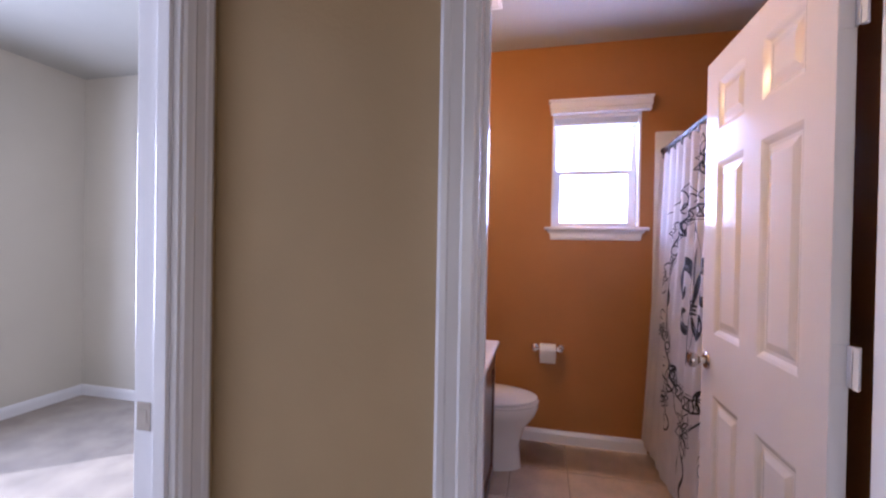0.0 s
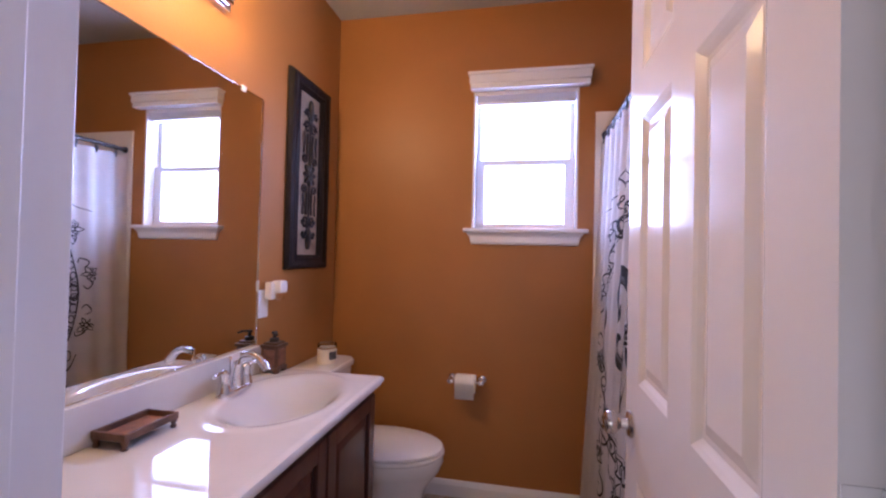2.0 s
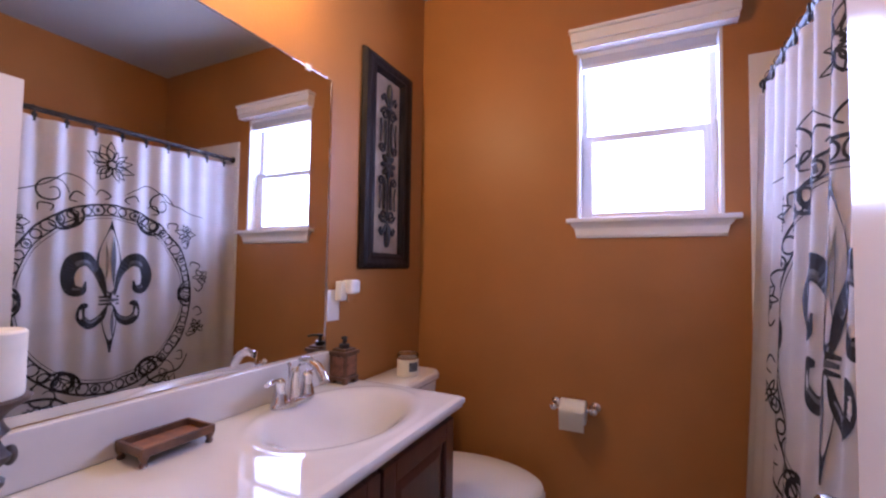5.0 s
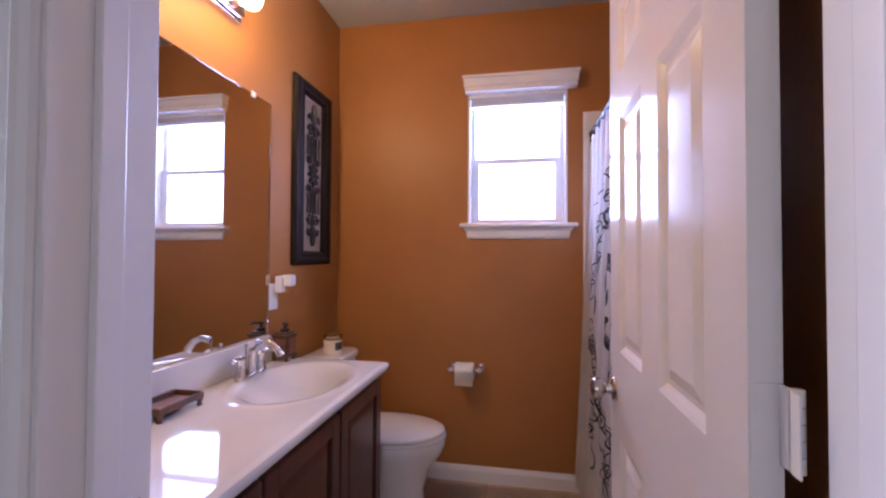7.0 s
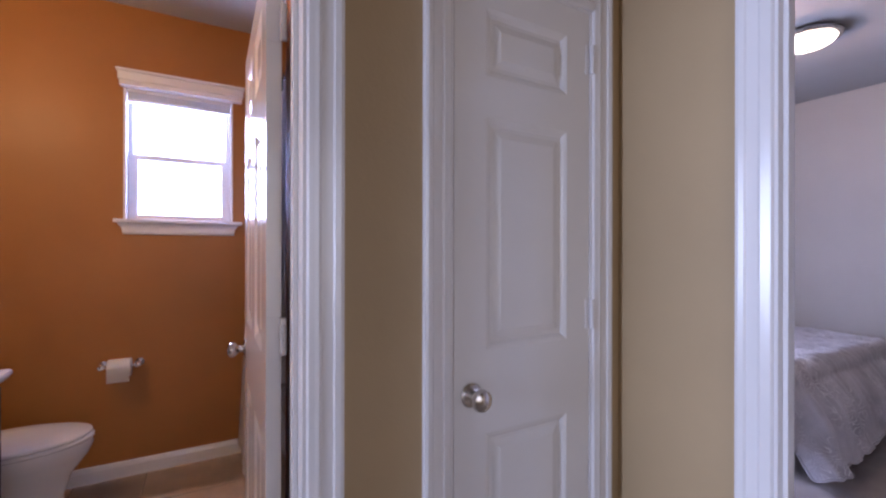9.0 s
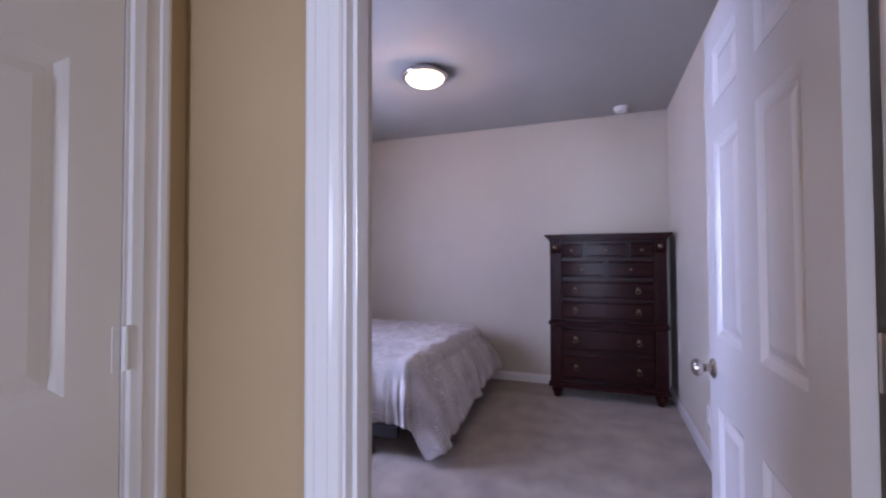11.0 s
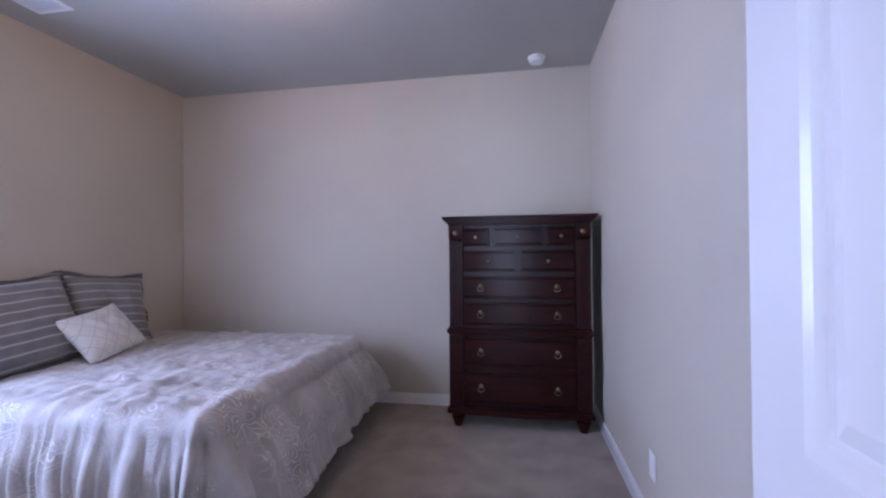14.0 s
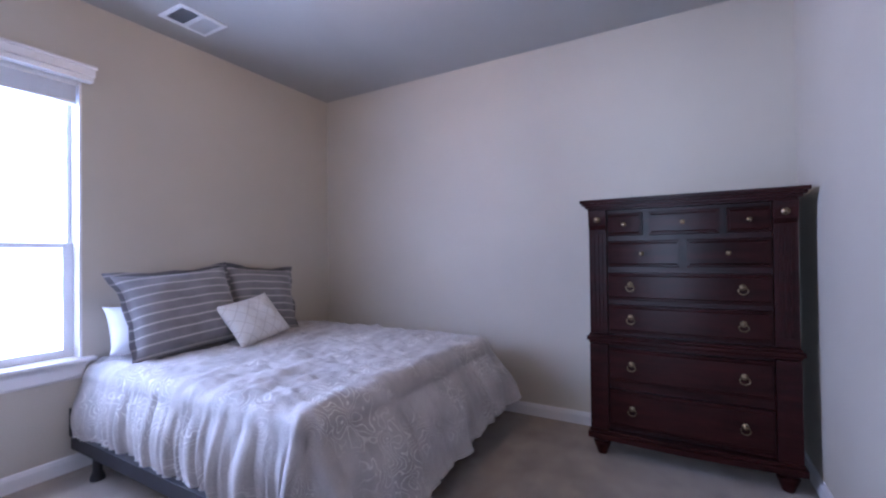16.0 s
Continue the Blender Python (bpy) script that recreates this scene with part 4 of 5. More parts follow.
def soap_dispenser():
    root = thing("soap_dispenser", (-0.470, 2.437, CT), "carved brown resin soap dispenser with a pump", "soap dispenser")
    root.scale = (1.28, 1.28, 1.06)
    for sx in (-1, 1):
        for sy in (-1, 1):
            part("foot", boxes(((sx * 0.022 - 0.008, sy * 0.022 - 0.008, 0), (sx * 0.022 + 0.008, sy * 0.022 + 0.008, 0.012)), bev=0.003), RESIN, root)
    part("body", boxes(((-0.031, -0.031, 0.011), (0.031, 0.031, 0.022)), ((-0.027, -0.027, 0.022), (0.027, 0.027, 0.098)), ((-0.032, -0.032, 0.098), (0.032, 0.032, 0.110)), ((-0.024, -0.024, 0.110), (0.024, 0.024, 0.118)), bev=0.002), RESIN, root)
    for a, b in (((0.0265, -0.019, 0.030), (0.0295, 0.019, 0.092)), ((-0.0295, -0.019, 0.030), (-0.0265, 0.019, 0.092)), ((-0.019, 0.0265, 0.030), (0.019, 0.0295, 0.092)), ((-0.019, -0.0295, 0.030), (0.019, -0.0265, 0.092))):
        part("inlay_panel", boxes((a, b), bev=0.001), RESINRED, root, "red-brown inlay panel")
    p = part("pump", lathe([(0.015, 0.118), (0.015, 0.132), (0.006, 0.134), (0.005, 0.148), (0.009, 0.150), (0.009, 0.157), (0.003, 0.159)], 14), BLACKIRON, root, "dark bronze pump", True)
    part("nozzle", tube([(0.0, 0, 0.154), (0.016, -0.016, 0.155), (0.026, -0.026, 0.150)], [0.005, 0.0045, 0.004], 8), BLACKIRON, p, smooth=True)


soap_dispenser()


def soap_tray():
    root = thing("soap_tray", (-0.452, 1.785, CT), "footed brown resin soap tray on the countertop", "tray")
    bm = boxes(((-0.047, -0.078, 0.020), (0.047, 0.078, 0.026)), ((-0.052, -0.083, 0.022), (-0.044, 0.083, 0.042)), ((0.044, -0.083, 0.022), (0.052, 0.083, 0.042)), ((-0.044, -0.083, 0.022), (0.044, -0.075, 0.042)), ((-0.044, 0.075, 0.022), (0.044, 0.083, 0.042)), bev=0.002)
    part("dish", bm, RESIN, root)
    part("inlay", boxes(((-0.040, -0.070, 0.0265), (0.040, 0.070, 0.0280))), RESINRED, root)
    for sx in (-1, 1):
        for sy in (-1, 1):
            part("foot", lathe([(0.007, 0.0), (0.009, 0.004), (0.006, 0.010), (0.010, 0.018), (0.011, 0.024)], 10, "z", (sx * 0.043, sy * 0.074, 0)), RESIN, root, smooth=True)


soap_tray()
cs = thing("candlestick", (-0.395, 1.462, CT), "dark bronze carved pedestal candlestick with a pillar candle", "candlestick")
part("stem", lathe([(0.056, 0), (0.058, 0.008), (0.052, 0.018), (0.046, 0.024), (0.036, 0.034), (0.022, 0.050), (0.016, 0.062), (0.026, 0.072), (0.027, 0.080), (0.016, 0.090), (0.018, 0.100), (0.032, 0.112), (0.034, 0.122), (0.022, 0.134), (0.018, 0.146), (0.030, 0.158), (0.024, 0.166), (0.020, 0.178), (0.030, 0.192), (0.050, 0.204), (0.055, 0.212), (0.050, 0.214)], 26), STICK, cs, smooth=True)
for k in range(5):
    a = 2 * math.pi * k / 5
    bm = bmesh.new()
    bmesh.ops.create_uvsphere(bm, u_segments=10, v_segments=8, radius=0.013)
    for v in bm.verts:
        v.co = Vector((v.co.x * 0.8 + 0.030 * math.cos(a), v.co.y * 0.8 + 0.030 * math.sin(a), v.co.z * 1.3 + 0.117))
    part("carved_leaf", bm, STICK, cs, smooth=True)
cd = part("pillar_candle", lathe([(0.043, 0.2145), (0.0445, 0.218), (0.0445, 0.318), (0.041, 0.322), (0.002, 0.321)], 30), WAX, cs, "ivory pillar candle", True)
part("wick", tube([(0, 0, 0.321), (0.001, 0, 0.330), (0.004, 0, 0.335)], 0.0015, 6), SLOT, cd)


def paper_holder():
    root = thing("toilet_paper_holder", (0.263, BATH_N, 0.650), "chrome wall-mounted toilet paper holder", "paper holder")
    for s in (-1, 1):
        part("post", lathe([(0.023, 0), (0.023, -0.006), (0.017, -0.012), (0.010, -0.016), (0.010, -0.052), (0.015, -0.058), (0.015, -0.074), (0.006, -0.080)], 18, "y", (s * 0.083, 0, 0)), CHROME, root, smooth=True)
    part("roller", tube([(-0.085, -0.066, 0), (0.085, -0.066, 0)], 0.009, 12), CHROME, root, smooth=True)


paper_holder()
tp = thing("toilet_paper_roll", (0.263, BATH_N - 0.066, 0.650), "white toilet paper roll on its holder", "toilet paper")
part("roll", lathe([(0.020, -0.052), (0.048, -0.052), (0.050, -0.049), (0.050, 0.049), (0.048, 0.052), (0.020, 0.052)], 30, "x", (0, 0, -0.009)), PAPER, tp, smooth=True)
bm = bmesh.new()
prev = None
for k in range(9):
    z = 0.0 - 0.078 * k / 8
    y = -0.0505 - 0.003 * math.sin(k * 0.5)
    cur = [bm.verts.new((x, y, z)) for x in (-0.05, 0.0, 0.05)]
    if prev:
        for i in range(2):
            bm.faces.new((prev[i], prev[i + 1], cur[i + 1], cur[i]))
    prev = cur
bmesh.ops.solidify(bm, geom=list(bm.faces), thickness=0.0008)
part("loose_sheet", bm, PAPER, tp)


# ---- bathroom: tub, rod, curtain ----
def tub():
    root = thing("bathtub", (0.985, 1.585, 0.004), "white alcove bathtub behind the shower curtain", "bathtub")
    W, L, Z = 0.79, 1.535, 0.40

    def rr(ix, iy, z, r):
        pts = []
        for cx, cy, a0 in ((W - ix - r, L - iy - r, 0), (ix + r, L - iy - r, 90), (ix + r, iy + r, 180), (W - ix - r, iy + r, 270)):
            for k in range(6):
                a = radians(a0 + 18 * k)
                pts.append((cx + r * math.cos(a), cy + r * math.sin(a), z))
        return pts

    part("shell", loft([rr(0.012, 0.0, 0.0, 0.01), rr(0.012, 0.0, Z - 0.05, 0.01), rr(0.0, 0.0, Z - 0.03, 0.01), rr(0.0, 0.0, Z, 0.012), rr(0.07, 0.08, Z, 0.10), rr(0.09, 0.11, Z - 0.05, 0.12), rr(0.14, 0.20, 0.08, 0.14), rr(0.2, 0.28, 0.06, 0.14)]), PORCELAIN, root, smooth=True)


tub()
sr = thing("tub_surround", (0, 0, 0), "white moulded tub surround panels on the alcove walls", "tub surround")
part("end_panel", boxes(((0.910, BATH_N - 0.012, 0.406), (1.765, BATH_N - 0.001, 2.09)), bev=0.003), PORCELAIN, sr)
part("end_strip", boxes(((0.910, BATH_N - 0.012, 0.10), (0.975, BATH_N - 0.001, 0.404)), bev=0.003), PORCELAIN, sr)
part("side_panel", boxes(((1.768, 1.595, 0.406), (1.779, BATH_N - 0.014, 2.09)), bev=0.003), PORCELAIN, sr)
part("end_panel", boxes(((0.935, 1.581, 0.406), (1.765, 1.592, 2.09)), bev=0.003), PORCELAIN, sr)

ROD_X, ROD_Z = 0.962, 1.965
rod_t = thing("shower_rod", (ROD_X, 0, ROD_Z), "dark bronze shower curtain rod", "curtain rod")
part("rod", tube([(0, 1.583, 0), (0, BATH_N - 0.013, 0)], 0.0125, 14), BLACKIRON, rod_t, smooth=True)
for y0, s in ((1.594, 1), (BATH_N - 0.0125, -1)):
    part("flange", lathe([(0.022, 0), (0.022, s * 0.005), (0.015, s * 0.016)], 18, "y", (0, y0, 0)), BLACKIRON, rod_t, smooth=True)

CUR_Y0, CUR_Y1, CUR_Z0, CUR_Z1 = 1.64, 3.108, 0.105, 1.925


def drape(y, z):
    """How far out the curtain hangs at (y, z)."""
    h = (CUR_Z1 - z) / (CUR_Z1 - CUR_Z0)
    fold = math.sin(2 * math.pi * (y - CUR_Y0) / 0.121 + 0.4)
    wide = math.sin(2 * math.pi * (y - CUR_Y0) / 0.33 + 1.1)
    amp = 0.011 * (1 - h) ** 1.4 + 0.004
    return ROD_X - 0.004 - 0.095 * h ** 1.2 - amp * fold - 0.005 * h * wide - 0.006 * (1 - h)


def shower_curtain():
    root = thing("shower_curtain", (0, 0, 0), "white shower curtain printed with a large dark fleur-de-lis crest", "shower curtain")
    bm = bmesh.new()
    ny, nz = 150, 46
    rows = [[bm.verts.new((drape(CUR_Y0 + (CUR_Y1 - CUR_Y0) * j / ny, CUR_Z0 + (CUR_Z1 - CUR_Z0) * i / nz), CUR_Y0 + (CUR_Y1 - CUR_Y0) * j / ny, CUR_Z0 + (CUR_Z1 - CUR_Z0) * i / nz)) for j in range(ny + 1)] for i in range(nz + 1)]
    for i in range(nz):
        for j in range(ny):
            bm.faces.new((rows[i][j], rows[i][j + 1], rows[i + 1][j + 1], rows[i + 1][j]))
    bmesh.ops.solidify(bm, geom=list(bm.faces), thickness=-0.0012)
    part("cloth", bm, CURTAIN, root, smooth=True)
    cy, cz = 2.385, 1.065
    lily = [0.86, 1.12, 0.055]     # breadth, height and lift of the strokes being drawn

    def put(bm, y, z):
        y, z = cy + y * lily[0], cz + z * lily[1] + lily[2]
        return bm.verts.new((drape(y, z) - (0.0022 if bm is dark else 0.0034), y, z))

    def ribbon(bm, pts, width):
        """Inked stroke with tapering ends; widths shared along its length."""
        n = len(pts)
        prev = None
        for k, (y, z) in enumerate(pts):
            (ya, za), (yb, zb) = pts[max(k - 1, 0)], pts[min(k + 1, n - 1)]
            ln = math.hypot(yb - ya, zb - za) or 1
            ny_, nz_ = -(zb - za) / ln, (yb - ya) / ln
            w = width(k / (n - 1)) if callable(width) else width * (0.35 + 0.65 * math.sin(math.pi * (0.08 + 0.84 * k / (n - 1))))
            cur = (put(bm, y + ny_ * w / 2, z + nz_ * w / 2), put(bm, y - ny_ * w / 2, z - nz_ * w / 2))
            if prev:
                bm.faces.new((prev[0], prev[1], cur[1], cur[0]))
            prev = cur

    def smooth(ctrl, n=22):
        out = []
        for k in range(n):
            u = k / (n - 1) * (len(ctrl) - 1)
            i = min(int(u), len(ctrl) - 2)
            f = u - i
            p0, p1, p2, p3 = ctrl[max(i - 1, 0)], ctrl[i], ctrl[i + 1], ctrl[min(i + 2, len(ctrl) - 1)]
            out.append(tuple(0.5 * (2 * p1[q] + (p2[q] - p0[q]) * f + (2 * p0[q] - 5 * p1[q] + 4 * p2[q] - p3[q]) * f * f + (3 * p1[q] - p0[q] - 3 * p2[q] + p3[q]) * f ** 3) for q in (0, 1)))
        return out

    dark = bmesh.new()

    def shade(pts, width, ink=INKGREY):
        one = bmesh.new()
        ribbon(one, pts, width)
        part("grey_print", one, ink, root, "grey printed shading")

    # the lily: middle petal, curled side petals, band and feet
    ribbon(dark, [(0, -0.045 + 0.355 * k / 24) for k in range(25)], lambda u: 0.006 + 0.145 * max(0.0, math.sin(math.pi * u ** 0.85)) ** 1.3 * (1 - 0.25 * u))
    shade([(0.014, 0.0 + 0.24 * k / 16) for k in range(17)], lambda u: 0.030 * math.sin(math.pi * u))
    shade([(-0.026 + 0.008 * math.sin(math.pi * k / 16), 0.02 + 0.19 * k / 16) for k in range(17)], lambda u: 0.016 * math.sin(math.pi * u), INKPALE)
    shade([(0.010, -0.10 - 0.13 * k / 12) for k in range(13)], lambda u: 0.020 * math.sin(math.pi * u), INKPALE)
    ribbon(dark, [(0, -0.075 - 0.225 * k / 16) for k in range(17)], lambda u: 0.012 + 0.085 * max(0.0, math.sin(math.pi * u ** 0.7)) ** 1.2 * (1 - 0.5 * u))
    for s in (-1, 1):
        ribbon(dark, smooth([(s * 0.022, -0.04), (s * 0.055, 0.06), (s * 0.115, 0.125), (s * 0.180, 0.115), (s * 0.208, 0.055), (s * 0.190, -0.005), (s * 0.140, -0.012), (s * 0.128, 0.028)], 34), lambda u: 0.012 + 0.058 * math.sin(math.pi * min(1, u * 1.05)) ** 0.8)
        shade(smooth([(s * 0.05, 0.03), (s * 0.11, 0.108), (s * 0.175, 0.100), (s * 0.190, 0.05)], 20), 0.020)
        shade(smooth([(s * 0.075, 0.070), (s * 0.115, 0.115), (s * 0.165, 0.112), (s * 0.196, 0.075)], 20), 0.012, INKPALE)
        shade(smooth([(s * 0.200, 0.030), (s * 0.186, 0.000), (s * 0.150, -0.006)], 14), 0.012, INKPALE)
        shade(smooth([(s * 0.040, -0.128), (s * 0.090, -0.156), (s * 0.135, -0.135)], 14), 0.011, INKPALE)
        ribbon(dark, smooth([(s * 0.018, -0.09), (s * 0.045, -0.14), (s * 0.100, -0.165), (s * 0.145, -0.135), (s * 0.140, -0.085), (s * 0.110, -0.08)], 26), lambda u: 0.010 + 0.034 * math.sin(math.pi * u) ** 0.8)
    ribbon(dark, [(-0.055, -0.045), (0, -0.045), (0.055, -0.045)], 0.016)
    ribbon(dark, [(-0.055, -0.078), (0, -0.078), (0.055, -0.078)], 0.014)
    shade([(-0.052, -0.061), (0, -0.061), (0.052, -0.061)], 0.018)
    # the oval garland: two outlines and a chain of links
    lily[:] = 1.0, 1.0, 0.0
    RY, RZ = 0.385, 0.430
    for q, w in ((1.0, 0.007), (1.13, 0.010), (0.965, 0.003)):
        ribbon(dark, [(RY * q * math.cos(a), RZ * q * math.sin(a)) for a in [2 * math.pi * k / 120 for k in range(121)]], lambda u: w)
    for k in range(46):
        a = 2 * math.pi * (k + 0.5) / 46
        q = 1.065
        c, s_ = RY * q * math.cos(a), RZ * q * math.sin(a)
        rr_, ta = 0.021, a + math.pi / 2
        ribbon(dark, [(c + rr_ * math.cos(b) * (1 if k % 4 else 1.25), s_ + rr_ * math.sin(b) * (1 if k % 4 else 1.25)) for b in [2 * math.pi * j / 14 for j in range(15)]], lambda u: 0.0075)
        if k % 3 == 0:
            shade([(c - 0.012 * math.cos(a), s_ - 0.012 * math.sin(a)), (c, s_), (c + 0.012 * math.cos(a), s_ + 0.012 * math.sin(a))], lambda u: 0.016)
    # scroll clasps where the garland is tied
    for a0 in (62, 118, 180, 242, 298, 0):
        a = radians(a0)
        c, s_ = RY * 1.07 * math.cos(a), RZ * 1.07 * math.sin(a)
        for d in (-1, 1):
            pts = [(c + d * (0.075 - 0.058 * u) * math.cos(a + math.pi / 2 + d * 5.0 * u), s_ + d * (0.075 - 0.058 * u) * math.sin(a + math.pi / 2 + d * 5.0 * u)) for u in [j / 20 for j in range(21)]]
            ribbon(dark, pts, 0.016)
    # flower sprays above, beside and below
    rng = random.Random(7)
    for fy, fz, size, n in ((-0.005, 0.70, 0.125, 15), (0.40, 0.36, 0.075, 9), (-0.40, 0.36, 0.075, 9), (0.50, 0.10, 0.065, 8), (-0.50, 0.10, 0.065, 8), (0.47, -0.20, 0.060, 7), (-0.47, -0.20, 0.060, 7), (0.30, -0.55, 0.10, 12), (-0.30, -0.55, 0.10, 12), (0.0, -0.60, 0.12, 13)):
        for k in range(n):
            a = 2 * math.pi * k / n + rng.uniform(-0.2, 0.2)
            r = size * rng.uniform(0.6, 1.05)
            w0 = rng.uniform(0.25, 0.5)
            for d in (-1, 1):
                ribbon(dark, smooth([(fy + 0.15 * r * math.cos(a), fz + 0.15 * r * math.sin(a)), (fy + 0.55 * r * math.cos(a + d * w0), fz + 0.55 * r * math.sin(a + d * w0)), (fy + r * math.cos(a), fz + r * math.sin(a))], 9), 0.0065)
        ribbon(dark, [(fy + size * 0.17 * math.cos(b), fz + size * 0.17 * math.sin(b)) for b in [2 * math.pi * j / 12 for j in range(13)]], lambda u: 0.008)
    for s in (-1, 1):
        ribbon(dark, smooth([(s * 0.07, 0.55), (s * 0.18, 0.62), (s * 0.28, 0.55), (s * 0.40, 0.50), (s * 0.50, 0.47)], 26), 0.006)
        ribbon(dark, smooth([(s * 0.10, -0.56), (s * 0.22, -0.46), (s * 0.35, -0.44), (s * 0.42, -0.36)], 24), 0.012)
        ribbon(dark, smooth([(s * 0.02, -0.70), (s * 0.06, -0.78), (s * 0.03, -0.86), (s * 0.05, -0.92)], 16), 0.016)
    for k in range(24):
        a = 2 * math.pi * (k + 0.25) / 24
        c, s_ = RY * 1.19 * math.cos(a), RZ * 1.19 * math.sin(a)
        sw_ = 1 if k % 2 else -1
        ribbon(dark, smooth([(c, s_), (c + 0.030 * math.cos(a + 0.9 * sw_), s_ + 0.030 * math.sin(a + 0.9 * sw_)), (c + 0.052 * math.cos(a - 0.2 * sw_), s_ + 0.052 * math.sin(a - 0.2 * sw_)), (c + 0.040 * math.cos(a - 1.0 * sw_), s_ + 0.040 * math.sin(a - 1.0 * sw_))], 12), 0.008)
    for s in (-1, 1):
        for z0, rr0 in ((0.52, 0.075), (-0.44, 0.085), (-0.66, 0.06)):
            ribbon(dark, [(s * 0.25 + rr0 * (1 - 0.8 * u) * math.cos(s * 8.5 * u), z0 + rr0 * (1 - 0.8 * u) * math.sin(8.5 * u)) for u in [j / 28 for j in range(29)]], 0.009)
    part("dark_print", dark, INK, root, "black printed crest lines")
    for k in range(12):
        y = CUR_Y0 + 0.055 + k * 0.121
        bm = tube([(ROD_X + 0.019 * math.cos(a) - 0.002, y, ROD_Z - 0.004 + 0.019 * math.sin(a)) for a in [math.pi * j / 8 - math.pi for j in range(0, 17)]], 0.0018, 6)
        box(bm, (ROD_X - 0.030, y - 0.011, CUR_Z1 - 0.005), (ROD_X - 0.024, y + 0.011, CUR_Z1 + 0.012), 0.003)
        box(bm, (ROD_X - 0.030, y - 0.005, CUR_Z1 - 0.026), (ROD_X - 0.024, y + 0.005, CUR_Z1 + 0.026), 0.002)
        part("curtain_hook", bm, BLACKIRON, root, "dark bronze curtain hook")


shower_curtain()


def exhaust_fan():
    root = thing("exhaust_fan", (-0.15, 2.46, H), "white bathroom ceiling exhaust fan grille", "fan")
    w = 0.12
    part("frame", boxes(((-w, -w, -0.014), (w, -w + 0.022, 0)), ((-w, w - 0.022, -0.014), (w, w, 0)), ((-w, -w + 0.022, -0.014), (-w + 0.022, w - 0.022, 0)), ((w - 0.022, -w + 0.022, -0.014), (w, w - 0.022, 0)), bev=0.003), PLASTIC, root)
    # Dark sheet in place of the shaded hollow above the grille.
    part("backing", boxes(((-w + 0.02, -w + 0.02, -0.003), (w - 0.02, w - 0.02, -0.001))), SLOT, root)
    for k in range(9):
        y = -w + 0.033 + k * 0.0218
        part("slat", boxes(((-w + 0.022, y - 0.0065, -0.012), (w - 0.022, y + 0.0065, -0.006))), PLASTIC, root)


exhaust_fan()


# ---- bedroom: bed ----
BX0, BX1, BY0, BY1, BTOP = 3.645, 5.38, 1.27, 3.085, 0.615


def bed_frame():
    root = thing("bed_frame", (0, 0, 0), "black steel bed frame with dark feet", "bed frame")
    part("side_rail", boxes(((BX0 - 0.045, BY0 + 0.10, 0.130), (BX0 + 0.005, BY1, 0.204)), bev=0.003), DARK, root)
    part("side_rail", boxes(((BX1 - 0.07, BY0 + 0.08, 0.165), (BX1 - 0.03, BY1, 0.205)), bev=0.003), DARK, root)
    for y in (BY0 + 0.32, 2.86):
        part("cross_rail", boxes(((BX0 + 0.006, y - 0.02, 0.165), (BX1 - 0.07, y + 0.02, 0.203)), bev=0.003), DARK, root)
        for x in (BX0 - 0.008, (BX0 + BX1) / 2, BX1 - 0.055):
            part("leg", lathe([(0.034, 0.0), (0.036, 0.01), (0.030, 0.03), (0.022, 0.05), (0.022, 0.129 if x < BX0 + 0.1 else 0.165)], 14, "z", (x, y, 0)), DARK, root, smooth=True)
    for x in (BX0 - 0.055, BX1 - 0.055):
        part("headboard_bracket", boxes(((x, BY1 - 0.029, 0.205 if x < BX0 else 0.13), (x + 0.04, BY1 - 0.001, 0.36)), bev=0.003), DARK, root)


bed_frame()
bs = thing("box_spring", (0, 0, 0), "dark cloth covered box spring on the bed frame", "box spring")
part("box", boxes(((BX0 + 0.03, BY0 + 0.06, 0.2055), (BX1 - 0.03, BY1 - 0.01, 0.36)), bev=0.02), BOXSPRING, bs)
mt = thing("mattress", (0, 0, 0), "white mattress under the comforter", "mattress")
part("mattress_body", boxes(((BX0 + 0.035, BY0 + 0.065, 0.361), (BX1 - 0.035, BY1 - 0.01, BTOP - 0.035)), bev=0.04), WHITECLOTH, mt)


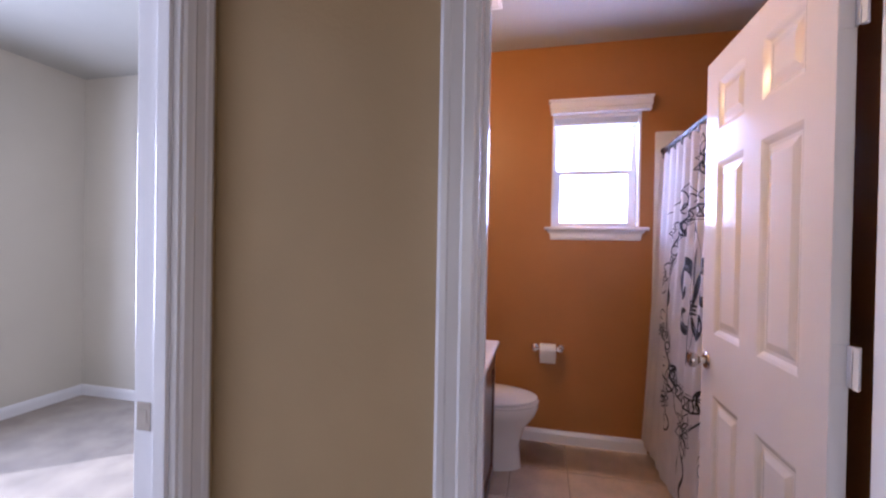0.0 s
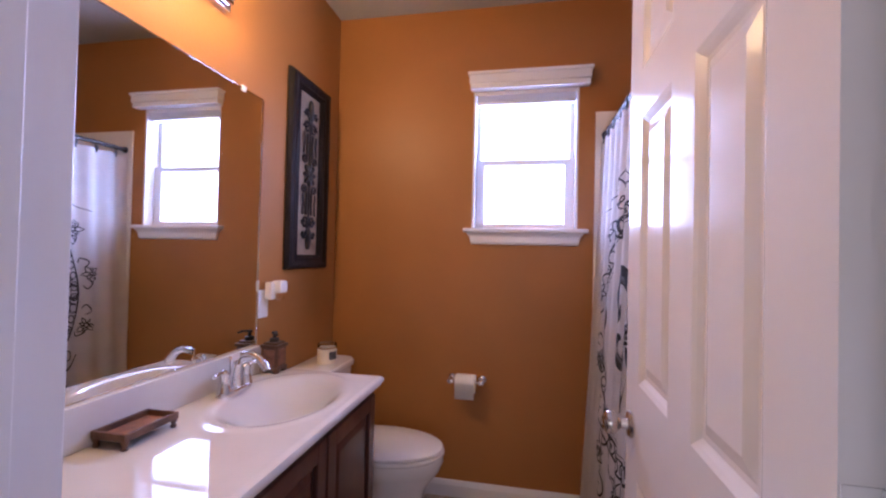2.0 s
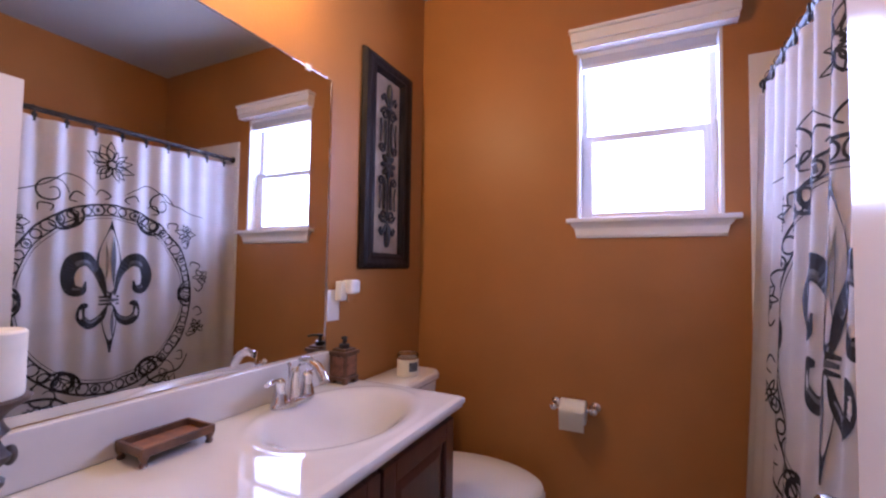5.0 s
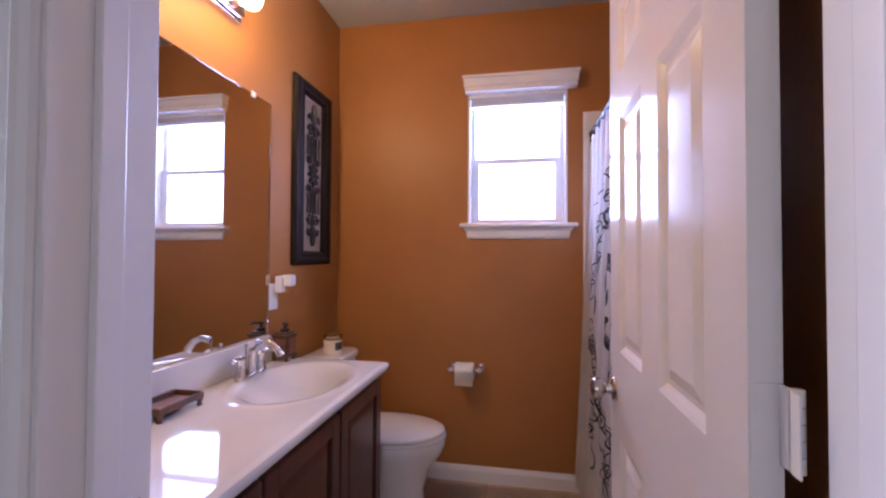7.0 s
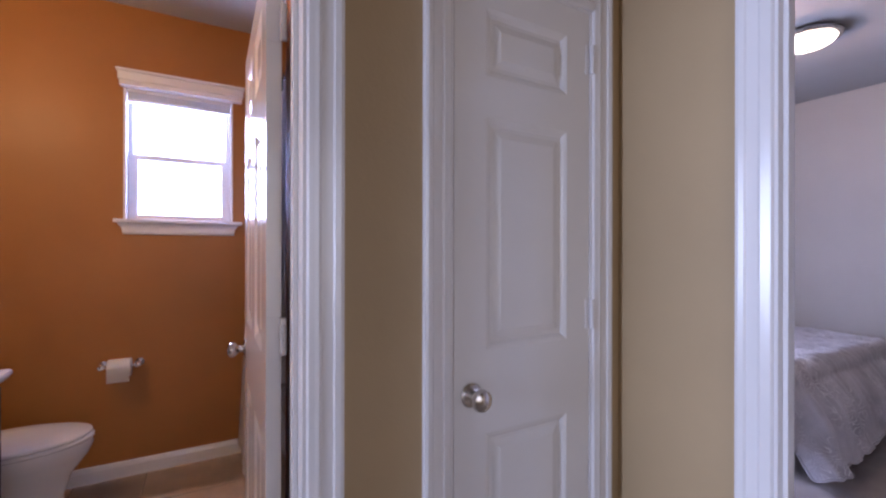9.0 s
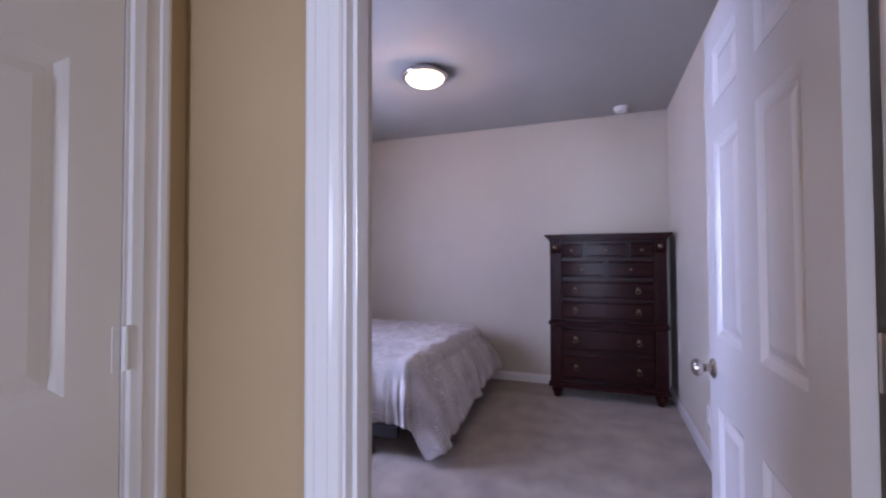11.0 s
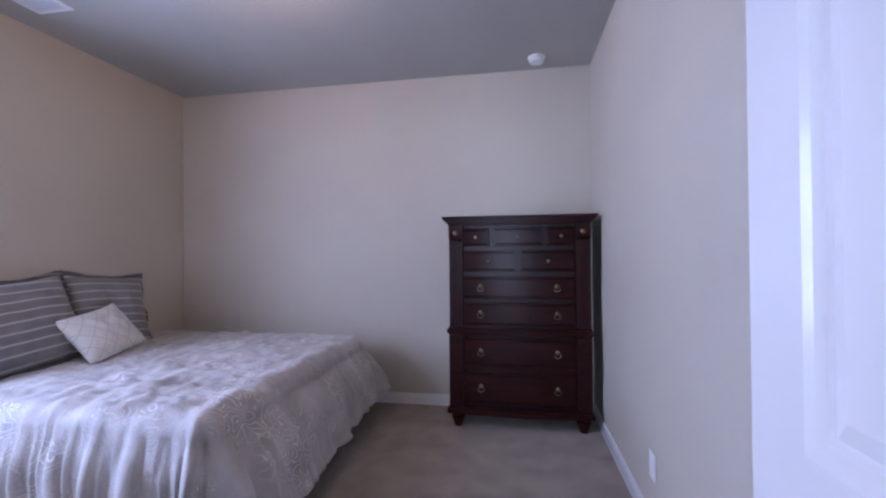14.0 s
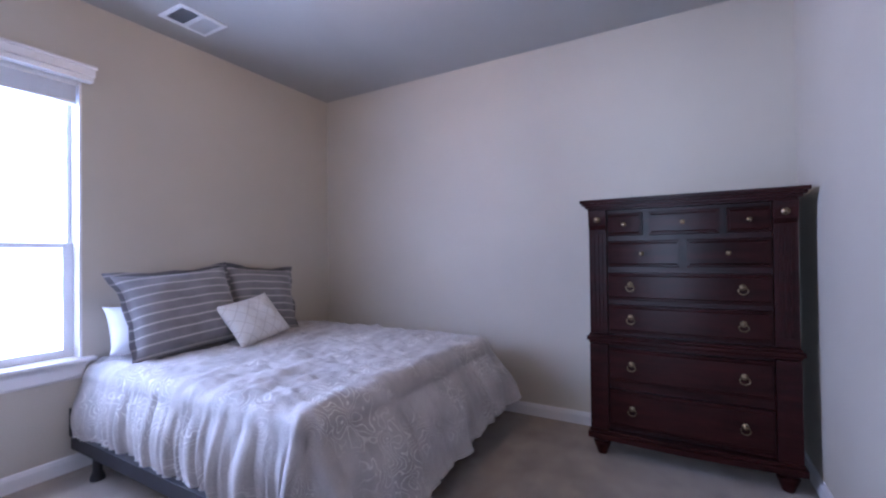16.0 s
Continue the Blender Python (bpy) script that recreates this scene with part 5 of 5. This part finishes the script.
def comforter():
    """Quilted cover draped over three sides of the bed with soft folds."""
    root = thing("comforter", (0, 0, 0), "grey paisley quilted comforter draped over the bed", "comforter")
    cx, hw = (BX0 + BX1) / 2, (BX1 - BX0) / 2
    side, foot, R = 0.375, 0.55, 0.11
    ns, nt_ = 168, 150
    bm = bmesh.new()
    uv = bm.loops.layers.uv.new("cloth")
    grid, coords = [], {}
    flat_s, flat_t = hw - R, BY0 + R
    for i in range(ns + 1):
        s = -(flat_s + side + R) + 2 * (flat_s + side + R) * i / ns
        row = []
        for j in range(nt_ + 1):
            t = BY1 - 0.01 - (BY1 - 0.01 - flat_t + foot - 0.15 * i / ns + R) * j / nt_
            os_, ot = max(0.0, abs(s) - flat_s), max(0.0, flat_t - t)
            o = (os_ ** 3 + ot ** 3) ** (1 / 3)
            arc = R * math.pi / 2
            if o < arc:
                out, down = R * math.sin(o / R), R * (1 - math.cos(o / R))
            else:
                slope = 0.07 + 0.36 * (ot / o) ** 2
                out, down = R + slope * (o - arc) + 0.035 * math.sin(math.pi * min(1.0, (o - arc) / 0.36)), R + (o - arc) * (0.97 - 0.10 * (ot / o) ** 2)
            k = o or 1.0
            sx = math.copysign(1, s)
            px = cx + sx * min(abs(s), flat_s) + sx * out * (os_ / k)
            py = max(t, flat_t) - out * (ot / k)
            pz = BTOP - down
            hang = max(0.0, min(1.0, (o - 0.05) / 0.35))
            # folds run down the hanging sides
            along = py if os_ > ot else px
            amp = 0.034 if os_ > ot else 0.030
            f = hang * (amp * noise.noise(Vector((along * 9.5, o * 1.1, 2.0))) + 0.6 * amp * noise.noise(Vector((along * 27, o * 1.6, 7.0))))
            # sharper gathers where the cloth bunches along the long side
            pinch = (1 - abs(noise.noise(Vector((along * 11.0, o * 0.5, 11.0))))) ** 9
            f -= hang * (0.042 if os_ > ot else 0.016) * pinch
            pz += hang * 0.008 * noise.noise(Vector((along * 3.2, 5.0, 1.0)))
            if os_ > 0 or ot > 0:
                px += sx * f * (os_ / k)
                py -= f * (ot / k)
            if os_ > 0.02 and ot > 0.02:
                w = 0.055 * hang * math.sin(6.5 * math.atan2(os_, ot))
                px += sx * w * (os_ / k)
                py -= w * (ot / k)
                pz += 0.05 * hang * (os_ * ot) / (k * k)
            top = 1 - hang
            pz += top * (0.010 * noise.noise(Vector((px * 3.1, py * 3.1, 0.3))) + 0.016 * noise.noise(Vector((px * 7, py * 10, 4.0))) + 0.013 * noise.noise(Vector((px * 23, py * 17, 9.0))))
            # quilting dimples
            qx, qy = math.sin(math.pi * (px - cx) / 0.22), math.sin(math.pi * py / 0.22)
            pz -= top * 0.013 * max(0.0, 1 - 3.5 * math.hypot(qx, qy))
            pz = max(pz, 0.03 + 0.012 * math.sin(along * 20))
            v = bm.verts.new((px, py, pz))
            coords[v] = (s, t)
            row.append(v)
        grid.append(row)
    for i in range(ns):
        for j in range(nt_):
            f = bm.faces.new((grid[i][j], grid[i][j + 1], grid[i + 1][j + 1], grid[i + 1][j]))
            for lp in f.loops:
                lp[uv].uv = coords[lp.vert]
    bmesh.ops.recalc_face_normals(bm, faces=bm.faces)
    edge = [v.co.copy() for v in grid[0]] + [grid[i][nt_].co.copy() for i in range(1, ns)] + [v.co.copy() for v in reversed(grid[ns])]
    bmesh.ops.solidify(bm, geom=list(bm.faces), thickness=0.012)
    part("piping", tube(edge, 0.0065, 6), COMFORTER, root, "corded hem", True)
    ob = part("cover", bm, COMFORTER, root, smooth=False)
    ob.data.polygons.foreach_set("use_smooth", [True] * len(ob.data.polygons))


comforter()


def pillow(name, w, h, th, m, material, label, flange=0.0, category="pillow"):
    """Stuffed pillow standing in local x (width) and z (height), thick along y."""
    root = thing(name, (0, 0, 0), label, category)
    root.matrix_world = m
    n = 30
    bm = bmesh.new()
    sheets = []
    for s in (-1, 1):
        rows = []
        for i in range(n + 1):
            row = []
            for j in range(n + 1):
                u, v = -1 + 2 * i / n, -1 + 2 * j / n
                e = max(0.0, (1 - abs(u) ** 2.6)) * max(0.0, (1 - abs(v) ** 2.6))
                pull = 1 - 0.12 * (1 - abs(u) ** 2) * max(0.0, v) ** 3
                pullx = 1 - 0.11 * (1 - abs(v) ** 2) * abs(u) ** 3
                y = s * (th / 2 * e ** 0.55 + 0.002)
                y += e * (0.014 * noise.noise(Vector((u * 2.5 + w, v * 2.5, s))) + 0.009 * noise.noise(Vector((u * 6 + w, v * 4 + h, s))))
                row.append(bm.verts.new((u * w / 2 * pullx, y, h / 2 + v * h / 2 * pull)))
            rows.append(row)
        sheets.append(rows)
        for i in range(n):
            for j in range(n):
                bm.faces.new((rows[i][j], rows[i + 1][j], rows[i + 1][j + 1], rows[i][j + 1]))
    a, b = sheets
    ring = [(i, 0) for i in range(n)] + [(n, j) for j in range(n)] + [(i, n) for i in range(n, 0, -1)] + [(0, j) for j in range(n, 0, -1)]
    for (i, j), (k, l) in zip(ring, ring[1:] + ring[:1]):
        bm.faces.new((a[i][j], a[k][l], b[k][l], b[i][j]))
    bmesh.ops.recalc_face_normals(bm, faces=bm.faces)
    part("cushion", bm, material, root, smooth=True)
    if flange:
        bm = bmesh.new()
        inner = [(a2[0] * w / 2, h / 2 + a2[1] * h / 2) for a2 in ((-1, -1), (1, -1), (1, 1), (-1, 1))]
        pts = []
        for (x0, z0), (x1, z1) in zip(inner, inner[1:] + inner[:1]):
            for k in range(10):
                f = k / 10
                x, z = x0 + (x1 - x0) * f, z0 + (z1 - z0) * f
                u, v = 2 * x / w, 2 * z / h - 1
                pts.append((x * (1 - 0.11 * (1 - v * v) * abs(u) ** 3), h / 2 + (z - h / 2) * (1 - 0.12 * (1 - u * u) * max(0.0, v) ** 3)))
        vi, vo = [], []
        for k, (x, z) in enumerate(pts):
            dx, dz = x / (w / 2), (z - h / 2) / (h / 2)
            mx = max(abs(dx), abs(dz))
            wob = 0.016 * math.sin(k * 1.7) + 0.010 * math.sin(k * 0.9 + w * 9)
            vi.append(bm.verts.new((x * 0.93, 0.0, h / 2 + (z - h / 2) * 0.93)))
            vo.append(bm.verts.new((x + flange * dx * (abs(dx) / mx) ** 3, wob, z + flange * dz * (abs(dz) / mx) ** 3)))
        for k in range(len(pts)):
            q = (k + 1) % len(pts)
            bm.faces.new((vi[k], vi[q], vo[q], vo[k]))
        bmesh.ops.solidify(bm, geom=list(bm.faces), thickness=0.003)
        part("flange", bm, material, root, smooth=True)
    return root


pillow("pillow", 0.56, 0.30, 0.23, pose(4.00, 2.945, BTOP + 0.004, -22, 3, 2), WHITECLOTH, "white cotton pillow behind the striped sham")
pillow("pillow_sham", 0.72, 0.53, 0.21, pose(4.13, 2.76, BTOP + 0.012, -24, -3, 3), SHAM, "slate grey striped pillow sham leaning at the bed head", 0.03)
pillow("pillow_sham", 0.56, 0.50, 0.19, pose(4.74, 2.90, BTOP + 0.012, -17, 5, -4), SHAM, "slate grey striped pillow sham leaning against the wall", 0.03)
pillow("throw_pillow", 0.46, 0.34, 0.14, pose(4.52, 2.60, BTOP + 0.016, -39, -7, 9), TRELLIS, "small white cushion with a faint trellis pattern")


# ---- bedroom: chest of drawers ----
def pull_ring(parent, x, y, z):
    bm = lathe([(0.016, 0.0), (0.016, -0.003), (0.007, -0.006), (0.006, -0.014), (0.002, -0.016)], 12, "x", (x, y, z + 0.012))
    add_mesh(bm, tube([(x - 0.013, y + 0.021 * math.cos(a), z - 0.006 + 0.018 * math.sin(a)) for a in [radians(60 + 300 * k / 16 + 30) for k in range(17)]], 0.0032, 7))
    part("drawer_pull", bm, BRASS, parent, "antique brass ring pull", True)


def chest():
    """Tall chest; local origin at floor, x from the front back into the room's wall, y across."""
    root = thing("chest_of_drawers", (5.19, 0.078, 0.0), "tall dark mahogany chest of drawers with brass pulls", "chest of drawers")
    hw, dep, Z = 0.485, 0.40, 1.505

    def bow(y):
        return -0.022 * (1 - (y / 0.42) ** 2) if abs(y) < 0.42 else 0.0

    def bowed(y0, y1, z0, z1, x_front, x_back, round_=0.004):
        """Block whose front bows outwards across its width."""
        n = 14
        bm = bmesh.new()
        rings = []
        for k in range(n + 1):
            y = y0 + (y1 - y0) * k / n
            f = x_front + bow(y)
            rings.append([(x_back, y, z0), (f + round_, y, z0), (f, y, z0 + round_), (f, y, z1 - round_), (f + round_, y, z1), (x_back, y, z1)])
        bm.free()
        return loft(rings)

    part("carcass", boxes(((0.035, -hw, 0.15), (dep, hw, Z - 0.05))), MAHOGANY, root)
    # top with a stepped cornice
    bm = bmesh.new()
    for grow, z0, z1 in ((0.006, Z - 0.062, Z - 0.050), (0.020, Z - 0.050, Z - 0.034), (0.036, Z - 0.034, Z - 0.020), (0.048, Z - 0.020, Z)):
        box(bm, (-0.004 - grow * 0.7, -hw - grow, z0), (dep, hw + min(grow, 0.048), z1), 0.003)
    part("cornice", bm, MAHOGANY, root)
    for s in (-1, 1):
        y0, y1 = sorted((s * (hw + 0.004), s * (hw - 0.095)))
        part("upper_pilaster", boxes(((0.008, y0, 0.715), (0.034, y1, Z - 0.175)), bev=0.003), MAHOGANY, root)
        for k in range(3):
            yc = (y0 + y1) / 2 + (k - 1) * 0.022
            part("flute", boxes(((0.003, yc - 0.006, 0.76), (0.009, yc + 0.006, Z - 0.20)), bev=0.002), MAHOGANY, root)
        part("corbel", loft([[(x, yy, z) for x, yy in ((0.034, y0), (0.034, y1), (f, y1), (f, y0))] for z, f in ((Z - 0.175, 0.008), (Z - 0.150, -0.002), (Z - 0.10, -0.010), (Z - 0.063, -0.012))]), MAHOGANY, root)
        part("rosette", lathe([(0.020, 0.0), (0.019, -0.004), (0.010, -0.008), (0.007, -0.013), (0.002, -0.014)], 14, "x", (-0.004, (y0 + y1) / 2, Z - 0.115)), BRASS, root, smooth=True)
        part("lower_pilaster", boxes(((0.002, y0 - 0.004 * (s < 0), 0.155), (0.034, y1 + 0.004 * (s > 0), 0.655)), bev=0.004), MAHOGANY, root)
        part("foot", lathe([(0.026, 0.0), (0.030, 0.012), (0.036, 0.030), (0.046, 0.055), (0.050, 0.068), (0.040, 0.080), (0.052, 0.090), (0.052, 0.100)], 20, "z", (0.050, s * (hw - 0.048), 0)), MAHOGANY, root, smooth=True)
        part("foot", lathe([(0.026, 0.0), (0.036, 0.030), (0.050, 0.068), (0.040, 0.080), (0.052, 0.100)], 16, "z", (dep - 0.055, s * (hw - 0.048), 0)), MAHOGANY, root, smooth=True)
    # waist and base mouldings
    for z0, z1, g in ((0.660, 0.675, 0.010), (0.675, 0.698, 0.022), (0.698, 0.712, 0.010)):
        part("waist_moulding", bowed(-hw - g, hw + g, z0, z1, 0.004 - g * 0.6, 0.04), MAHOGANY, root)
    for z0, z1, g in ((0.100, 0.135, 0.022), (0.135, 0.155, 0.010)):
        part("base_moulding", bowed(-hw - g, hw + g, z0, z1, 0.0 - g * 0.6, 0.06), MAHOGANY, root)
    part("bottom_panel", boxes(((0.06, -hw + 0.01, 0.10), (dep, hw - 0.01, 0.149))), MAHOGANY, root)

    def drawer(y0, y1, z0, z1, pulls, small):
        d = part("drawer", bowed(y0 + 0.004, y1 - 0.004, z0 + 0.005, z1 - 0.005, 0.018, 0.034, 0.004), MAHOGANY, root)
        m = 0.017
        part("drawer_panel", bowed(y0 + m, y1 - m, z0 + m, z1 - m, 0.010, 0.024, 0.007), MAHOGANY, d)
        for y in pulls:
            x = 0.010 + bow(y)
            z = (z0 + z1) / 2
            if small:
                part("drawer_knob", lathe([(0.012, 0.0), (0.009, -0.004), (0.005, -0.010), (0.011, -0.016), (0.012, -0.021), (0.004, -0.025)], 14, "x", (x, y, z)), BRASS, d, "antique brass knob", True)
            else:
                pull_ring(d, x, y, z)

    w = 0.392
    for y0, y1 in ((-w, -0.195), (-0.170, 0.170), (0.195, w)):
        drawer(y0, y1, Z - 0.218, Z - 0.080, [(y0 + y1) / 2], True)
    for y0, y1 in ((-w, -0.013), (0.013, w)):
        drawer(y0, y1, Z - 0.398, Z - 0.240, [(y0 + y1) / 2], True)
    for z0, z1 in ((0.915, 1.080), (0.725, 0.895), (0.440, 0.645), (0.180, 0.400)):
        drawer(-w, w, z0, z1, [-0.262, 0.265], False)


chest()


# ---- bedroom: ceiling and wall fittings ----
LX, LY = 4.075, 1.365
cl = thing("ceiling_light", (LX, LY, H), "brushed nickel flush ceiling light with a lit frosted dome", "ceiling lamp")
part("pan", lathe([(0.10, 0.0), (0.155, -0.004), (0.172, -0.018), (0.175, -0.034), (0.166, -0.044), (0.146, -0.046), (0.145, -0.020), (0.02, -0.015)], 40), NICKEL, cl, "brushed nickel rim", True)
dome = part("dome", lathe([(0.145, -0.040)] + [(0.145 * math.cos(a), -0.040 - 0.062 * math.sin(a)) for a in [math.pi / 2 * k / 10 for k in range(1, 10)]] + [(0.008, -0.1015)], 40), FROST, cl, "glowing frosted glass dome", True)
dome.visible_shadow = False
part("finial", lathe([(0.012, -0.100), (0.013, -0.104), (0.006, -0.108), (0.008, -0.113), (0.002, -0.117)], 14), NICKEL, cl, smooth=True)
bulb_light("ceiling_lamp_light", (LX, LY, H - 0.082), 17.0, 0.04, (1.0, 0.56, 0.30))
sd = thing("smoke_detector", (5.40, -0.075, H), "white round smoke detector on the ceiling", "smoke detector")
part("base", lathe([(0.066, 0), (0.066, -0.012), (0.060, -0.016)], 28), PLASTIC, sd, smooth=True)
part("cover", lathe([(0.056, -0.014), (0.056, -0.030), (0.046, -0.042), (0.020, -0.046), (0.002, -0.046)], 28), PLASTIC, sd, smooth=True)


def register():
    root = thing("ceiling_vent", (4.108, 2.757, H), "white metal ceiling air register", "vent")
    w, h = 0.148, 0.122
    part("frame", boxes(((-w, -h, -0.008), (w, -h + 0.028, 0)), ((-w, h - 0.028, -0.008), (w, h, 0)), ((-w, -h + 0.028, -0.008), (-w + 0.028, h - 0.028, 0)), ((w - 0.028, -h + 0.028, -0.008), (w, h - 0.028, 0)), ((-0.012, -h + 0.028, -0.007), (0.012, h - 0.028, 0)), bev=0.002), PLASTIC, root)
    # No duct is cut: a dark sheet stands for its shade.
    part("backing", boxes(((-w + 0.02, -h + 0.02, -0.0015), (w - 0.02, h - 0.02, -0.0005))), SLOT, root)
    for x0, x1, tilt in ((-w + 0.028, -0.012, 1), (0.012, w - 0.028, -1)):
        for k in range(7):
            x = x0 + (x1 - x0) * (k + 0.5) / 7
            bm = bmesh.new()
            vs = [bm.verts.new(p) for p in ((x + tilt * 0.007, -h + 0.028, -0.002), (x + tilt * 0.007, h - 0.028, -0.002), (x - tilt * 0.007, h - 0.028, -0.011), (x - tilt * 0.007, -h + 0.028, -0.011))]
            bm.faces.new(vs)
            bmesh.ops.solidify(bm, geom=list(bm.faces), thickness=0.0012)
            part("slat", bm, PLASTIC, root)


register()
sw = thing("light_switch", (2.326, VEST_N, 1.348), "white double rocker light switch", "light switch")
part("plate", boxes(((-0.058, -0.006, -0.0585), (0.058, 0, 0.0585)), bev=0.0025), PLASTIC, sw)
for x in (-0.023, 0.023):
    # Grey rim stands for the shadow in the gap round the rocker.
    part("rocker_seam_shadow", boxes(((x - 0.018, -0.0075, -0.035), (x + 0.018, -0.0055, 0.035))), SEAM, sw)
    bm = loft([[(x - 0.0165, y, z), (x + 0.0165, y, z), (x + 0.0165, -0.006, z), (x - 0.0165, -0.006, z)] for y, z in ((-0.0085, -0.033), (-0.010, 0.0), (-0.0125, 0.033))])
    part("rocker", bm, PLASTIC, sw)
o2 = outlet_plate("wall_socket", (4.18, BED_S, 0.31), 180, "white wall socket low on the bedroom wall")
for z in (-0.02, 0.02):
    part("receptacle", boxes(((-0.016, -0.008, z - 0.014), (0.016, -0.006, z + 0.014)), bev=0.001), PLASTIC, o2)

# ---- bathroom floor tiles ----
bath_floor = setting("bath_floor", boxes(((BATH_W, 1.130, 0.0), (1.0, BATH_N, 0.0018))), GROUT, "brown ceramic tile floor with narrow grout joints", "floor")
TS, TJ = 0.33, 0.005
tile_mesh = bpy.data.meshes.new("tile")
bm = bmesh.new()
h = (TS - TJ) / 2
rings = [[bm.verts.new((sx * q, sy * q, z)) for sx, sy in ((-1, -1), (1, -1), (1, 1), (-1, 1))] for q, z in ((h, 0.0), (h, 0.0012), (h - 0.002, 0.0030))]
for q, w in zip(rings, rings[1:]):
    for k in range(4):
        bm.faces.new((q[k], q[(k + 1) % 4], w[(k + 1) % 4], w[k]))
bm.faces.new(rings[-1])
bm.to_mesh(tile_mesh)
bm.free()


def tile_variation(m):
    nt = m.node_tree
    info = nt.nodes.new("ShaderNodeObjectInfo")
    hsv = nt.nodes.new("ShaderNodeHueSaturation")
    b = nt.nodes["Principled BSDF"]
    src = b.inputs["Base Color"].links[0].from_socket
    k = nt.nodes.new("ShaderNodeMath")
    k.operation = "MULTIPLY_ADD"
    k.inputs[1].default_value, k.inputs[2].default_value = 0.22, 0.89
    nt.links.new(info.outputs["Random"], k.inputs[0])
    nt.links.new(k.outputs[0], hsv.inputs["Value"])
    nt.links.new(src, hsv.inputs["Color"])
    nt.links.new(hsv.outputs["Color"], b.inputs["Base Color"])


tile_variation(TILE)
tile_mesh.materials.append(TILE)
for i in range(5):
    for j in range(7):
        x, y = -0.44 + TS * i, 1.27 + TS * j
        ob = new("tile", tile_mesh)
        ob.parent = bath_floor
        ob.location = (min(x, 1.0 - h), min(y, BATH_N - h), 0.001)
